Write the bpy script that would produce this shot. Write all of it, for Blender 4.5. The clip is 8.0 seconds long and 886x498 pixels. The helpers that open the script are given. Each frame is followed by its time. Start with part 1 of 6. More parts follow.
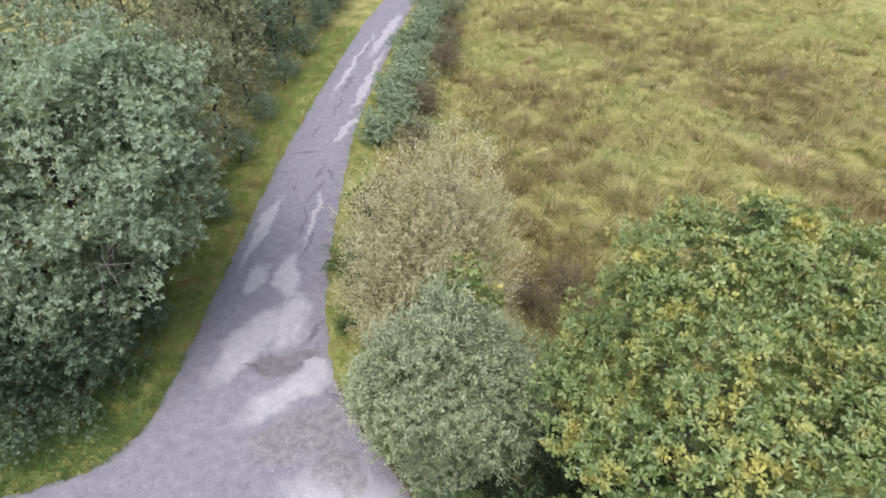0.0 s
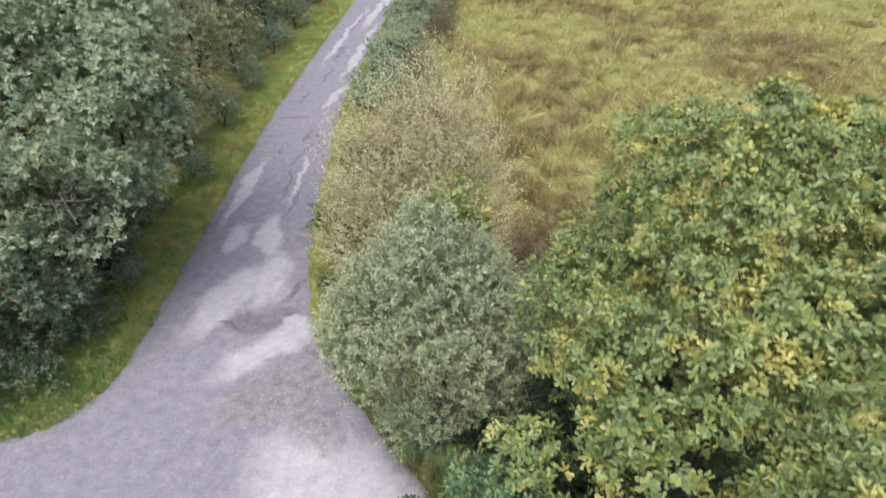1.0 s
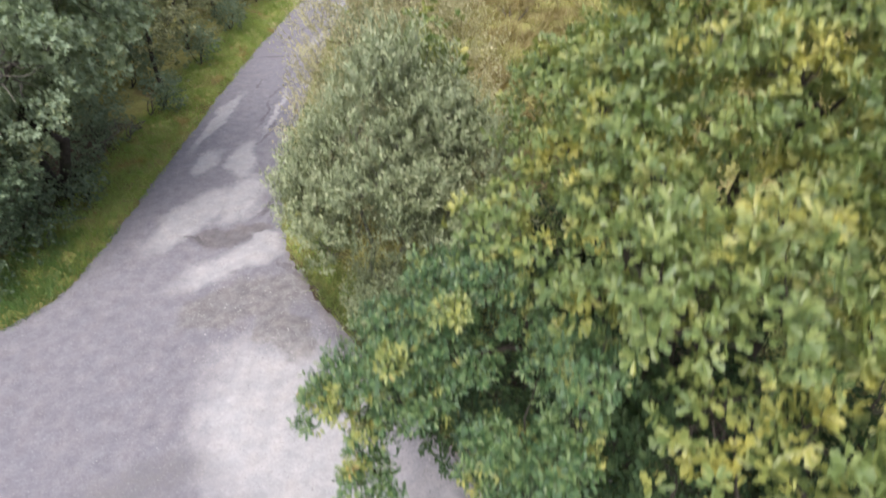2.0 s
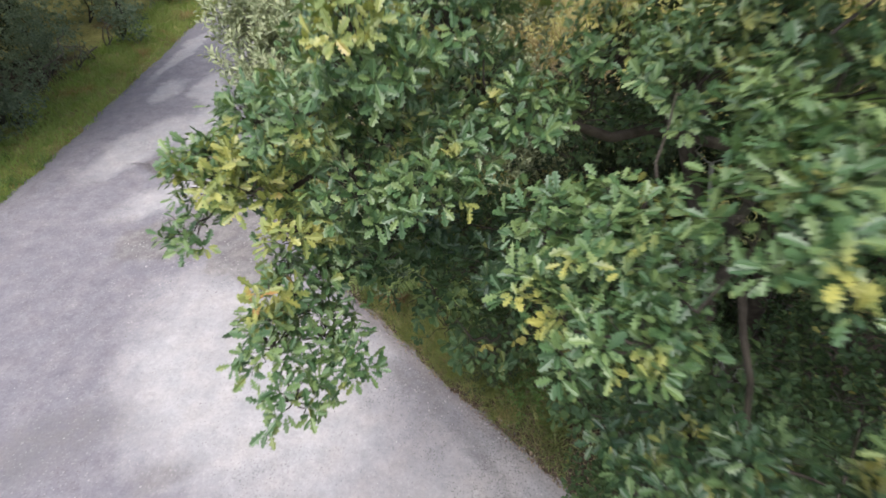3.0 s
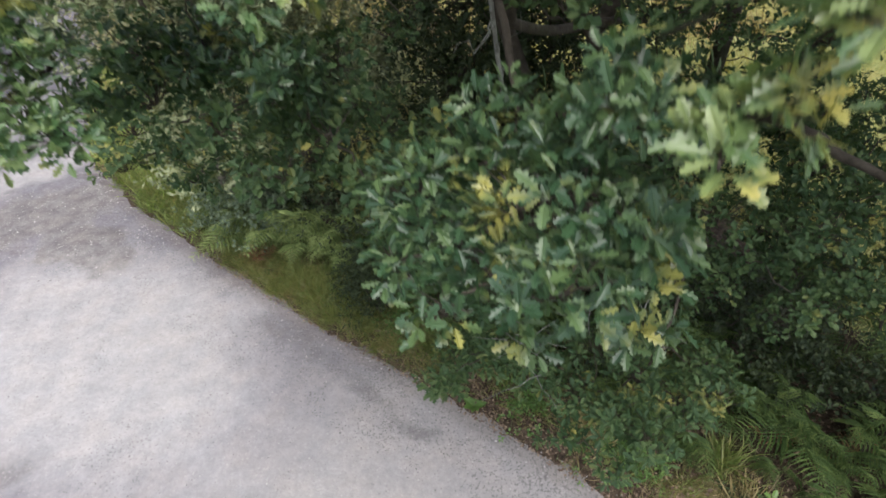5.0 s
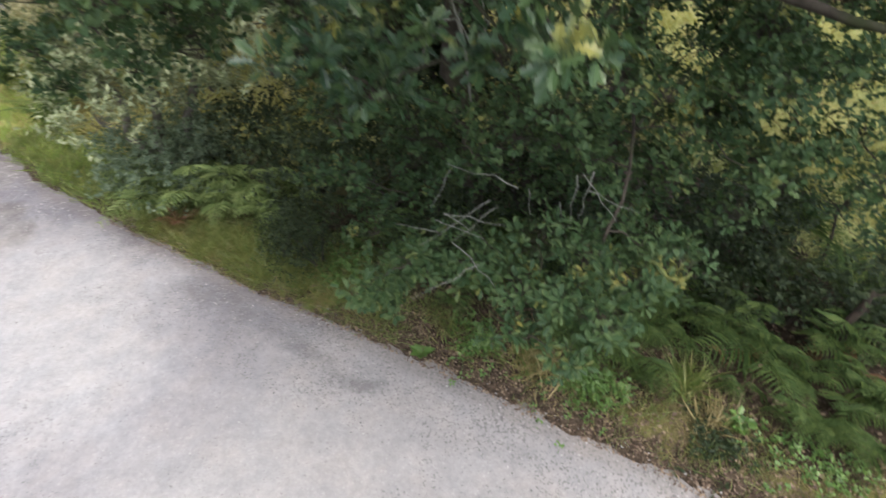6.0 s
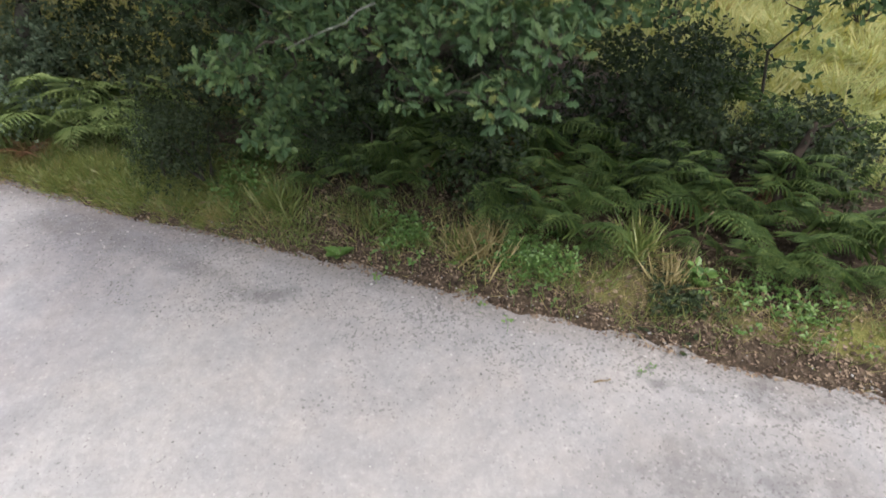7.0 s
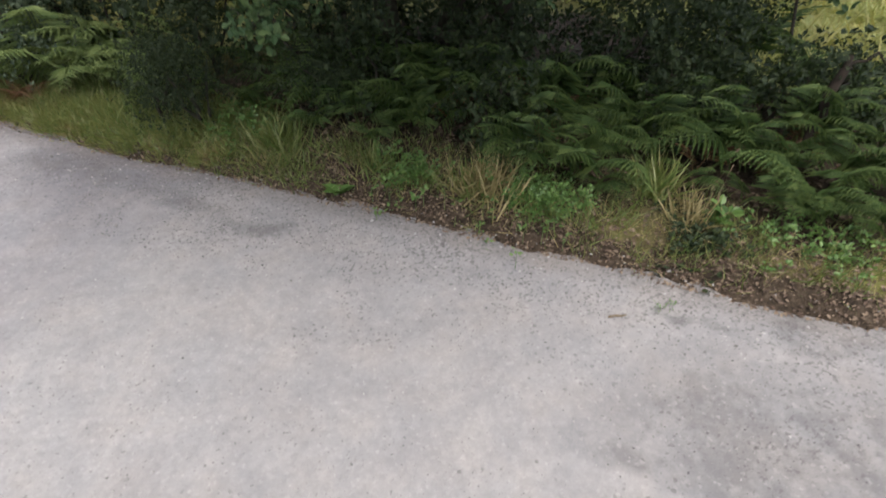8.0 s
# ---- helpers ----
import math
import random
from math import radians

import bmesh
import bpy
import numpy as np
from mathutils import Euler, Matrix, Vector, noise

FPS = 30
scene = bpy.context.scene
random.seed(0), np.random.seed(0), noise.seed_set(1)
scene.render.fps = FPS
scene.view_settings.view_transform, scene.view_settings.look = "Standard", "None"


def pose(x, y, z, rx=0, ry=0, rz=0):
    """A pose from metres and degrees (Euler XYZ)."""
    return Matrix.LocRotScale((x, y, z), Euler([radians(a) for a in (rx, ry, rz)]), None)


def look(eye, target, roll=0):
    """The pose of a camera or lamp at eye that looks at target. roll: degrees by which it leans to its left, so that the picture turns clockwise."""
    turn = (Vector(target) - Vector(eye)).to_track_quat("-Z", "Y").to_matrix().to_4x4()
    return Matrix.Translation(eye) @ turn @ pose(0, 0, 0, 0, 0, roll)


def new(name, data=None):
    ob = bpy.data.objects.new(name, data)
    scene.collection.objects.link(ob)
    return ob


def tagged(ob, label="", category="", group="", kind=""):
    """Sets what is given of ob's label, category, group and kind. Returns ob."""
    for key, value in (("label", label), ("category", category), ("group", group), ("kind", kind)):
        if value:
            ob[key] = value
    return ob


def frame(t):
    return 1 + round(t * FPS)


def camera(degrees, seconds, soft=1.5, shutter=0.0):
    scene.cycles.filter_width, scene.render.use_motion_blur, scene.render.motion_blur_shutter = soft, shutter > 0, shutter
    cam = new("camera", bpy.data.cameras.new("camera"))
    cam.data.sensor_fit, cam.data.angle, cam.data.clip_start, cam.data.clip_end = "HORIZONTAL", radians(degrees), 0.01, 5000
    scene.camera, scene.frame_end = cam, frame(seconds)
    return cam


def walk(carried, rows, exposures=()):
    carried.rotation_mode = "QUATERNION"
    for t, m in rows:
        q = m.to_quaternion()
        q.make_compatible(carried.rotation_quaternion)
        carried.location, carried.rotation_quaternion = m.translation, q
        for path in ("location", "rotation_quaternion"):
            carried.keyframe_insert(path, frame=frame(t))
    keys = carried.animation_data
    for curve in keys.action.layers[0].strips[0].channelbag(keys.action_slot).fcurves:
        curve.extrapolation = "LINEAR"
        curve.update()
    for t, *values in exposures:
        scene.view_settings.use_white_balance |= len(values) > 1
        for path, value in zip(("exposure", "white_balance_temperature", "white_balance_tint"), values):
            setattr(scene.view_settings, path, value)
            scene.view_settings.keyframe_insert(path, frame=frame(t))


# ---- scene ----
cam = camera(78.36, 8.0, soft=1.6, shutter=0.36)


def shot(x, y, z, heading):
    """A drone's camera on a levelled mount that keeps one downward tilt."""
    return pose(x, y, z, 49.58, 0, heading) @ pose(0, 0, 0, 0, 0, 0.20)


PATH = [
    (0, shot(-0.000, -0.000, 10.000, -0.00)),
    (0.5, shot(0.119, 0.005, 9.360, 0.12)),
    (1, shot(0.258, -0.123, 8.707, 0.05)),
    (1.5, shot(0.410, -0.383, 7.802, -0.04)),
    (2, shot(0.562, -0.659, 6.789, -0.32)),
    (2.2, shot(0.593, -0.829, 6.213, -0.67)),
    (3.3, shot(0.484, 0.105, 4.610, -0.77)),
    (3.5, shot(0.553, 0.074, 4.660, -1.08)),
    (4, shot(0.689, -0.223, 4.748, -3.11)),
    (4.5, shot(0.793, -0.384, 4.429, -10.05)),
    (4.7, shot(0.831, -0.404, 4.274, -12.36)),
    (5.8, shot(0.996, -0.484, 3.571, -16.44)),
    (6, shot(1.020, -0.514, 3.429, -19.70)),
    (6.5, shot(1.040, -0.551, 2.916, -26.05)),
    (7, shot(1.049, -0.622, 2.418, -29.33)),
    (7.5, shot(1.046, -0.696, 2.310, -28.62)),
    (8, shot(1.034, -0.722, 1.993, -27.92)),
]
EXPOSURES = [(0.0, 1.31, 6080, 18), (1.5, 1.34, 6300, 16), (2.2, 1.34, 6420, 15), (3.5, 1.36, 6350, 14), (4.5, 1.19, 6400, 13), (6.0, 1.48, 6450, 12), (7.0, 1.42, 6520, 12), (8.0, 1.15, 6540, 12)]
walk(cam, PATH, EXPOSURES)

# ---- sky and sun ----
SUN_HEIGHT, SUN_HEADING = 67.0, 200.0
world = bpy.data.worlds.new("overcast_sky")
scene.world = world
world.use_nodes = True
wn = world.node_tree.nodes
wl = world.node_tree.links
sky = wn.new("ShaderNodeTexSky")
sky.sky_type = "NISHITA"
sky.sun_disc = False
sky.sun_elevation = radians(SUN_HEIGHT)
sky.sun_rotation = radians(SUN_HEADING)
sky.air_density, sky.dust_density, sky.ozone_density = 1.0, 3.0, 1.0
pale = wn.new("ShaderNodeHueSaturation")
pale.inputs["Saturation"].default_value = 0.55
wl.new(sky.outputs["Color"], pale.inputs["Color"])
wl.new(pale.outputs["Color"], wn["Background"].inputs["Color"])
wn["Background"].inputs["Strength"].default_value = 0.15

sun = new("sun", bpy.data.lights.new("sun", "SUN"))
sun.data.energy, sun.data.angle, sun.data.color = 1.9, radians(50), (1.0, 0.97, 0.92)
sun_a, sun_e = radians(SUN_HEADING), radians(SUN_HEIGHT)
sun.matrix_world = look((math.sin(sun_a) * math.cos(sun_e) * 50, math.cos(sun_a) * math.cos(sun_e) * 50, math.sin(sun_e) * 50), (0, 0, 0))


# ---- materials ----
def nodes_of(name):
    m = bpy.data.materials.new(name)
    m.use_nodes = True
    return m, m.node_tree.nodes, m.node_tree.links, m.node_tree.nodes["Principled BSDF"]


def rgb(c):
    return (c[0], c[1], c[2], 1.0)


def noise_of(n, l, scale, detail=4.0, rough=0.55, coord="Object"):
    tc = n.new("ShaderNodeTexCoord")
    t = n.new("ShaderNodeTexNoise")
    t.inputs["Scale"].default_value, t.inputs["Detail"].default_value, t.inputs["Roughness"].default_value = scale, detail, rough
    l.new(tc.outputs[coord], t.inputs["Vector"])
    return t


def ramp_of(n, l, source, stops):
    r = n.new("ShaderNodeValToRGB")
    while len(r.color_ramp.elements) < len(stops):
        r.color_ramp.elements.new(0.5)
    for el, (at, c) in zip(r.color_ramp.elements, stops):
        el.position, el.color = at, rgb(c)
    l.new(source, r.inputs["Fac"])
    return r


def mix_of(n, l, fac, a, b, mode="MIX"):
    m = n.new("ShaderNodeMix")
    m.data_type, m.blend_type = "RGBA", mode
    for sock, v in (("Factor", fac), ("A", a), ("B", b)):
        target = m.inputs[0] if sock == "Factor" else m.inputs[6] if sock == "A" else m.inputs[7]
        if isinstance(v, (int, float)):
            target.default_value = v
        elif isinstance(v, tuple):
            target.default_value = rgb(v)
        else:
            l.new(v, target)
    return m.outputs[2]


def math_of(n, l, op, a, b=0.0, clamp=False):
    m = n.new("ShaderNodeMath")
    m.operation, m.use_clamp = op, clamp
    for i, v in enumerate((a, b)):
        if isinstance(v, (int, float)):
            m.inputs[i].default_value = v
        else:
            l.new(v, m.inputs[i])
    return m.outputs[0]


def leaf_material(name, stops, turned=None, turned_amount=0.0, patch=1.6, rough=0.42, thin=0.3, gloss=0.5, share=0.16, soft=9.0, drifts=(0.9, 0.45, 0.6)):
    """Leaves: a tone for each leaf, drifting over the crown, with a share that has turned yellow in patches, and light through the blade."""
    m, n, l, p = nodes_of(name)
    geo = n.new("ShaderNodeNewGeometry")
    drift = noise_of(n, l, drifts[0], 2.0)
    tone = math_of(n, l, "ADD", math_of(n, l, "MULTIPLY", geo.outputs["Random Per Island"], drifts[2]), math_of(n, l, "MULTIPLY", drift.outputs["Fac"], drifts[1]), True)
    col = ramp_of(n, l, tone, stops).outputs["Color"]
    if turned:
        spots = noise_of(n, l, patch, 1.5)
        pick = math_of(n, l, "ADD", spots.outputs["Fac"], math_of(n, l, "MULTIPLY", geo.outputs["Random Per Island"], share))
        fac = math_of(n, l, "MULTIPLY", math_of(n, l, "SUBTRACT", pick, 0.78 - turned_amount), soft, True)
        col = mix_of(n, l, fac, col, turned)
    l.new(col, p.inputs["Base Color"])
    p.inputs["Roughness"].default_value = rough
    p.inputs["Specular IOR Level"].default_value = gloss
    tr = n.new("ShaderNodeBsdfTranslucent")
    l.new(mix_of(n, l, 1.0, col, (1.0, 1.0, 0.55), "MULTIPLY"), tr.inputs["Color"])
    mx = n.new("ShaderNodeMixShader")
    mx.inputs["Fac"].default_value = thin
    l.new(p.outputs[0], mx.inputs[1])
    l.new(tr.outputs[0], mx.inputs[2])
    l.new(mx.outputs[0], n["Material Output"].inputs["Surface"])
    return m


def bark_material(name, dark, light, scale=14.0):
    m, n, l, p = nodes_of(name)
    t = noise_of(n, l, scale, 6.0, 0.65)
    big = noise_of(n, l, 2.2, 3.0)
    col = ramp_of(n, l, t.outputs["Fac"], [(0.3, dark), (0.7, light)]).outputs["Color"]
    moss = math_of(n, l, "MULTIPLY", math_of(n, l, "SUBTRACT", big.outputs["Fac"], 0.55), 6.0, True)
    l.new(mix_of(n, l, moss, col, (0.026, 0.032, 0.014)), p.inputs["Base Color"])
    p.inputs["Roughness"].default_value = 0.95
    p.inputs["Specular IOR Level"].default_value = 0.15
    b = n.new("ShaderNodeBump")
    b.inputs["Strength"].default_value, b.inputs["Distance"].default_value = 0.7, 0.02
    l.new(t.outputs["Fac"], b.inputs["Height"])
    l.new(b.outputs[0], p.inputs["Normal"])
    return m


# Light and shade are in the oak's tones: crown brightest, inner leaves darkest.
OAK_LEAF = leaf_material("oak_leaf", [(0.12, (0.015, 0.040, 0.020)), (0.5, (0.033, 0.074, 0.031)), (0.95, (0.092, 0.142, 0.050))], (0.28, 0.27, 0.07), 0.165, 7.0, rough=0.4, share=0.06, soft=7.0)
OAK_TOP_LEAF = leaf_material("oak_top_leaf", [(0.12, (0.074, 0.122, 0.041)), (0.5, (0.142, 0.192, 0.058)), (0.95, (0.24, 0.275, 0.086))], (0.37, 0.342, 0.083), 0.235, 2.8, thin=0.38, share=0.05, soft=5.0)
OAK_TIP_LEAF = leaf_material("oak_tip_leaf", [(0.12, (0.026, 0.062, 0.028)), (0.5, (0.062, 0.122, 0.045)), (0.95, (0.155, 0.215, 0.075))], (0.31, 0.30, 0.08), 0.165, 6.0, rough=0.4, share=0.06, soft=7.0)
OAK_YELLOW_LEAF = leaf_material("oak_yellow_leaf", [(0.12, (0.09, 0.14, 0.045)), (0.5, (0.19, 0.225, 0.065)), (0.95, (0.32, 0.315, 0.085))], (0.30, 0.16, 0.05), 0.03, 9.0, rough=0.4)
OAK_SHADED_LEAF = leaf_material("oak_shaded_leaf", [(0.12, (0.017, 0.040, 0.017)), (0.5, (0.036, 0.070, 0.026)), (0.95, (0.072, 0.108, 0.039))], (0.20, 0.19, 0.055), 0.08, 5.0, rough=0.6, share=0.1, gloss=0.25)
OAK_TURNED_LEAF = leaf_material("oak_turned_leaf", [(0.12, (0.039, 0.085, 0.033)), (0.5, (0.085, 0.137, 0.049)), (0.95, (0.176, 0.221, 0.078))], (0.338, 0.305, 0.085), 0.17, 5.0, rough=0.36, share=0.08)
# Darker hedge green: shade low down beside the lane is in this colour.
LOW_SHADE_LEAF = leaf_material("low_shade_leaf", [(0.12, (0.042, 0.072, 0.042)), (0.5, (0.078, 0.115, 0.066)), (0.95, (0.135, 0.175, 0.10))], rough=0.6, thin=0.35, gloss=0.25)
HEDGE_LEAF = leaf_material("hedge_leaf", [(0.12, (0.068, 0.105, 0.068)), (0.5, (0.125, 0.17, 0.108)), (0.95, (0.20, 0.245, 0.16))], rough=0.6, thin=0.35, gloss=0.3)
WILLOW_LEAF = leaf_material("willow_leaf", [(0.12, (0.092, 0.12, 0.06)), (0.5, (0.18, 0.215, 0.11)), (0.95, (0.33, 0.35, 0.21))], rough=0.5, thin=0.25)
SALLOW_LEAF = leaf_material("sallow_leaf", [(0.12, (0.235, 0.22, 0.115)), (0.5, (0.34, 0.32, 0.18)), (0.95, (0.46, 0.44, 0.27))], (0.34, 0.285, 0.16), 0.05, 1.2, thin=0.4)
LEFT_LEAF = leaf_material("broad_leaf", [(0.12, (0.150, 0.205, 0.135)), (0.5, (0.225, 0.285, 0.188)), (0.95, (0.305, 0.36, 0.24))], (0.31, 0.31, 0.15), 0.03, 1.0, rough=0.7, thin=0.42, gloss=0.2)
OLIVE_LEAF = leaf_material("olive_leaf", [(0.12, (0.115, 0.13, 0.072)), (0.5, (0.195, 0.21, 0.118)), (0.95, (0.29, 0.30, 0.175))], (0.30, 0.25, 0.14), 0.05, 0.8, rough=0.6, thin=0.4, gloss=0.3)
# Near-black green: the shade under the oak is mixed into this leaf colour.
DARK_SHADED_LEAF = leaf_material("dark_shaded_leaf", [(0.12, (0.011, 0.021, 0.009)), (0.5, (0.022, 0.036, 0.014)), (0.95, (0.048, 0.064, 0.025))], rough=0.6, gloss=0.25)
FERN_LEAF = leaf_material("bracken_green", [(0.12, (0.027, 0.055, 0.016)), (0.5, (0.055, 0.095, 0.026)), (0.95, (0.12, 0.16, 0.045))], rough=0.6, gloss=0.3)
FERN_PALE = leaf_material("bracken_pale", [(0.12, (0.085, 0.138, 0.045)), (0.5, (0.15, 0.208, 0.07)), (0.95, (0.255, 0.31, 0.12))], rough=0.6, gloss=0.3)
FERN_TEAL = leaf_material("bracken_teal", [(0.12, (0.10, 0.14, 0.082)), (0.5, (0.18, 0.232, 0.14)), (0.95, (0.285, 0.335, 0.205))], (0.20, 0.18, 0.10), 0.03, 0.9, rough=0.6, gloss=0.3)
FERN_DEAD = leaf_material("bracken_dead", [(0.12, (0.072, 0.033, 0.014)), (0.5, (0.130, 0.065, 0.029)), (0.95, (0.221, 0.124, 0.058))], rough=0.7)
BROWN_LEAF = leaf_material("brown_scrub", [(0.12, (0.058, 0.049, 0.026)), (0.5, (0.111, 0.085, 0.046)), (0.95, (0.163, 0.124, 0.065))], rough=0.7)
CORNER_BLADE = leaf_material("corner_grass", [(0.1, (0.085, 0.115, 0.028)), (0.5, (0.165, 0.185, 0.05)), (0.95, (0.29, 0.275, 0.10))], (0.25, 0.18, 0.08), 0.12, 2.2, rough=0.5, drifts=(3.0, 0.6, 0.4))
GRASS_BLADE = leaf_material("verge_grass", [(0.1, (0.052, 0.098, 0.02)), (0.5, (0.112, 0.152, 0.036)), (0.95, (0.21, 0.205, 0.075))], (0.22, 0.18, 0.08), 0.07, 0.9, rough=0.5)
LANE_BLADE = leaf_material("lane_verge_grass", [(0.1, (0.112, 0.205, 0.042)), (0.5, (0.205, 0.295, 0.068)), (0.95, (0.36, 0.385, 0.118))], (0.30, 0.20, 0.09), 0.10, 1.4, rough=0.5, thin=0.42, drifts=(1.5, 0.6, 0.4))
FIELD_BLADE = leaf_material("field_grass", [(0.12, (0.155, 0.158, 0.05)), (0.5, (0.31, 0.295, 0.105)), (0.9, (0.48, 0.445, 0.20))], (0.30, 0.225, 0.11), 0.12, 0.6, rough=0.6, thin=0.4, drifts=(1.6, 0.75, 0.28))
SEDGE_BLADE = leaf_material("brown_sedge", [(0.12, (0.105, 0.082, 0.032)), (0.5, (0.205, 0.165, 0.066)), (0.9, (0.34, 0.29, 0.13))], (0.18, 0.185, 0.062), 0.12, 0.9, rough=0.7, thin=0.4, drifts=(1.9, 0.75, 0.28))
LUSH_BLADE = leaf_material("lush_grass", [(0.1, (0.135, 0.175, 0.05)), (0.5, (0.25, 0.285, 0.09)), (0.95, (0.40, 0.40, 0.165))], rough=0.6, thin=0.4, drifts=(1.4, 0.7, 0.3))
GAP_BLADE = leaf_material("pale_field_grass", [(0.1, (0.19, 0.225, 0.085)), (0.5, (0.33, 0.36, 0.15)), (0.95, (0.50, 0.51, 0.25))], rough=0.6, thin=0.4, drifts=(1.4, 0.6, 0.35))
STRAW_BLADE = leaf_material("straw_grass", [(0.1, (0.130, 0.111, 0.046)), (0.5, (0.234, 0.189, 0.085)), (0.95, (0.338, 0.286, 0.143))], rough=0.6)
LITTER = leaf_material("leaf_litter", [(0.1, (0.035, 0.022, 0.014)), (0.5, (0.085, 0.053, 0.034)), (0.95, (0.25, 0.19, 0.13))], rough=0.75, thin=0.05)
HERB_LEAF = leaf_material("herb_leaf", [(0.1, (0.046, 0.098, 0.019)), (0.5, (0.072, 0.143, 0.033)), (0.95, (0.130, 0.208, 0.052))], rough=0.45)
BARK = bark_material("oak_bark", (0.018, 0.015, 0.012), (0.062, 0.054, 0.043))
PALE_BARK = bark_material("willow_bark", (0.058, 0.052, 0.042), (0.169, 0.156, 0.130))
LICHEN_BARK = bark_material("lichen_bark", (0.06, 0.06, 0.052), (0.19, 0.195, 0.175), 30.0)
RED_BARK = bark_material("sallow_bark", (0.09, 0.068, 0.046), (0.20, 0.16, 0.11))
DARK_BARK = bark_material("stump_bark", (0.010, 0.008, 0.006), (0.034, 0.026, 0.02))
DEAD_STEM = bark_material("dead_stem", (0.09, 0.072, 0.058), (0.17, 0.14, 0.118))
DRY_WOOD = bark_material("dry_wood", (0.065, 0.046, 0.029), (0.195, 0.150, 0.098))


def ground_material():
    m, n, l, p = nodes_of("rough_grassland")
    big = noise_of(n, l, 0.55, 5.0, 0.62)
    mid = noise_of(n, l, 1.3, 5.0, 0.65)
    fine = noise_of(n, l, 22.0, 5.0, 0.7)
    green = ramp_of(n, l, mid.outputs["Fac"], [(0.32, (0.105, 0.108, 0.032)), (0.5, (0.185, 0.178, 0.056)), (0.69, (0.27, 0.25, 0.09))]).outputs["Color"]
    brown = ramp_of(n, l, mid.outputs["Fac"], [(0.32, (0.08, 0.064, 0.024)), (0.5, (0.132, 0.11, 0.041)), (0.69, (0.19, 0.16, 0.064))]).outputs["Color"]
    lush = ramp_of(n, l, mid.outputs["Fac"], [(0.3, (0.10, 0.13, 0.035)), (0.6, (0.19, 0.20, 0.06))]).outputs["Color"]
    sedge = n.new("ShaderNodeAttribute")
    sedge.attribute_name = "sedge"
    damp = n.new("ShaderNodeAttribute")
    damp.attribute_name = "damp"
    jag = math_of(n, l, "MULTIPLY", math_of(n, l, "SUBTRACT", big.outputs["Fac"], 0.5), 2.2)
    col = mix_of(n, l, math_of(n, l, "MULTIPLY", math_of(n, l, "ADD", sedge.outputs["Fac"], jag), 1.6, True), green, brown)
    col = mix_of(n, l, math_of(n, l, "MULTIPLY", math_of(n, l, "ADD", damp.outputs["Fac"], jag), 1.2, True), col, lush)
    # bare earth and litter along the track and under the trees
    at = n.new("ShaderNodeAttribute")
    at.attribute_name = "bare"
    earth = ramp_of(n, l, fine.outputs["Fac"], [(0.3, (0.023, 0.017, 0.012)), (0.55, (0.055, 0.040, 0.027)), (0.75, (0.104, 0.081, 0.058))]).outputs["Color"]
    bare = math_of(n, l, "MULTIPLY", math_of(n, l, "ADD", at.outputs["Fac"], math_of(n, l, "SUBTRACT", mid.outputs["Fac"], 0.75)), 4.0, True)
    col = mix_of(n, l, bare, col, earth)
    shade = ramp_of(n, l, fine.outputs["Fac"], [(0.3, (0.6, 0.6, 0.6)), (0.7, (1.2, 1.2, 1.2))]).outputs["Color"]
    l.new(mix_of(n, l, 1.0, col, shade, "MULTIPLY"), p.inputs["Base Color"])
    p.inputs["Roughness"].default_value = 0.95
    p.inputs["Specular IOR Level"].default_value = 0.15
    b = n.new("ShaderNodeBump")
    b.inputs["Strength"].default_value, b.inputs["Distance"].default_value = 0.8, 0.05
    l.new(fine.outputs["Fac"], b.inputs["Height"])
    l.new(b.outputs[0], p.inputs["Normal"])
    return m


# patches on the track: x, y, half length, half width, turn in degrees, how wavy
PALE_PATCHES = [(-5.35, 12.6, 1.9, 0.2, 84, 0.15), (-4.98, 10.46, 0.55, 0.33, 80, 0.12), (-4.15, 10.6, 0.95, 0.36, 100, 0.2), (-3.75, 9.0, 0.9, 0.5, 90, 0.2), (-3.95, 13.2, 1.5, 0.10, 88, 0.2),
                (-4.62, 8.3, 1.35, 0.5, 66, 0.2), (-3.35, 6.95, 1.2, 0.45, 38, 0.2), (-2.9, 7.7, 0.3, 0.25, 0, 0.2), (-1.5, 3.6, 2.0, 1.35, 130, 0.3), (-3.75, 18.8, 1.3, 0.16, 76, 0.3), 
                (-3.35, 23.5, 3.5, 0.2, 84, 0.2), (-3.0, 29.5, 3.5, 0.28, 80, 0.2), (-4.2, 25.5, 4.0, 0.14, 82, 0.3)]
DARK_PATCHES = [(-3.75, 7.7, 0.62, 0.3, 12, 0.35), (-3.1, 8.02, 0.25, 0.16, 10, 0.2)]
CRACKS = [(-4.95, 17.05, 0.42, 0.09, 12, 0.4), (-4.85, 18.6, 0.5, 0.06, 80, 0.4), (-4.15, 15.75, 0.5, 0.10, 70, 0.4), (-4.1, 14.7, 0.7, 0.07, 80, 0.4), (-4.25, 13.0, 0.9, 0.05, 92, 0.4), (-3.75, 15.6, 0.4, 0.06, 100, 0.4),
          (-4.2, 23.0, 0.9, 0.12, 84, 0.4), (-4.3, 20.8, 0.9, 0.07, 88, 0.4), (-3.9, 26.8, 1.6, 0.09, 84, 0.4), (-4.9, 15.0, 0.5, 0.04, 95, 0.4), (-3.9, 11.8, 0.6, 0.05, 80, 0.4), (-3.2, 8.6, 0.5, 0.06, 60, 0.4), (-4.3, 7.6, 0.4, 0.05, 160, 0.4), (-2.2, 6.7, 0.5, 0.06, 130, 0.4)]
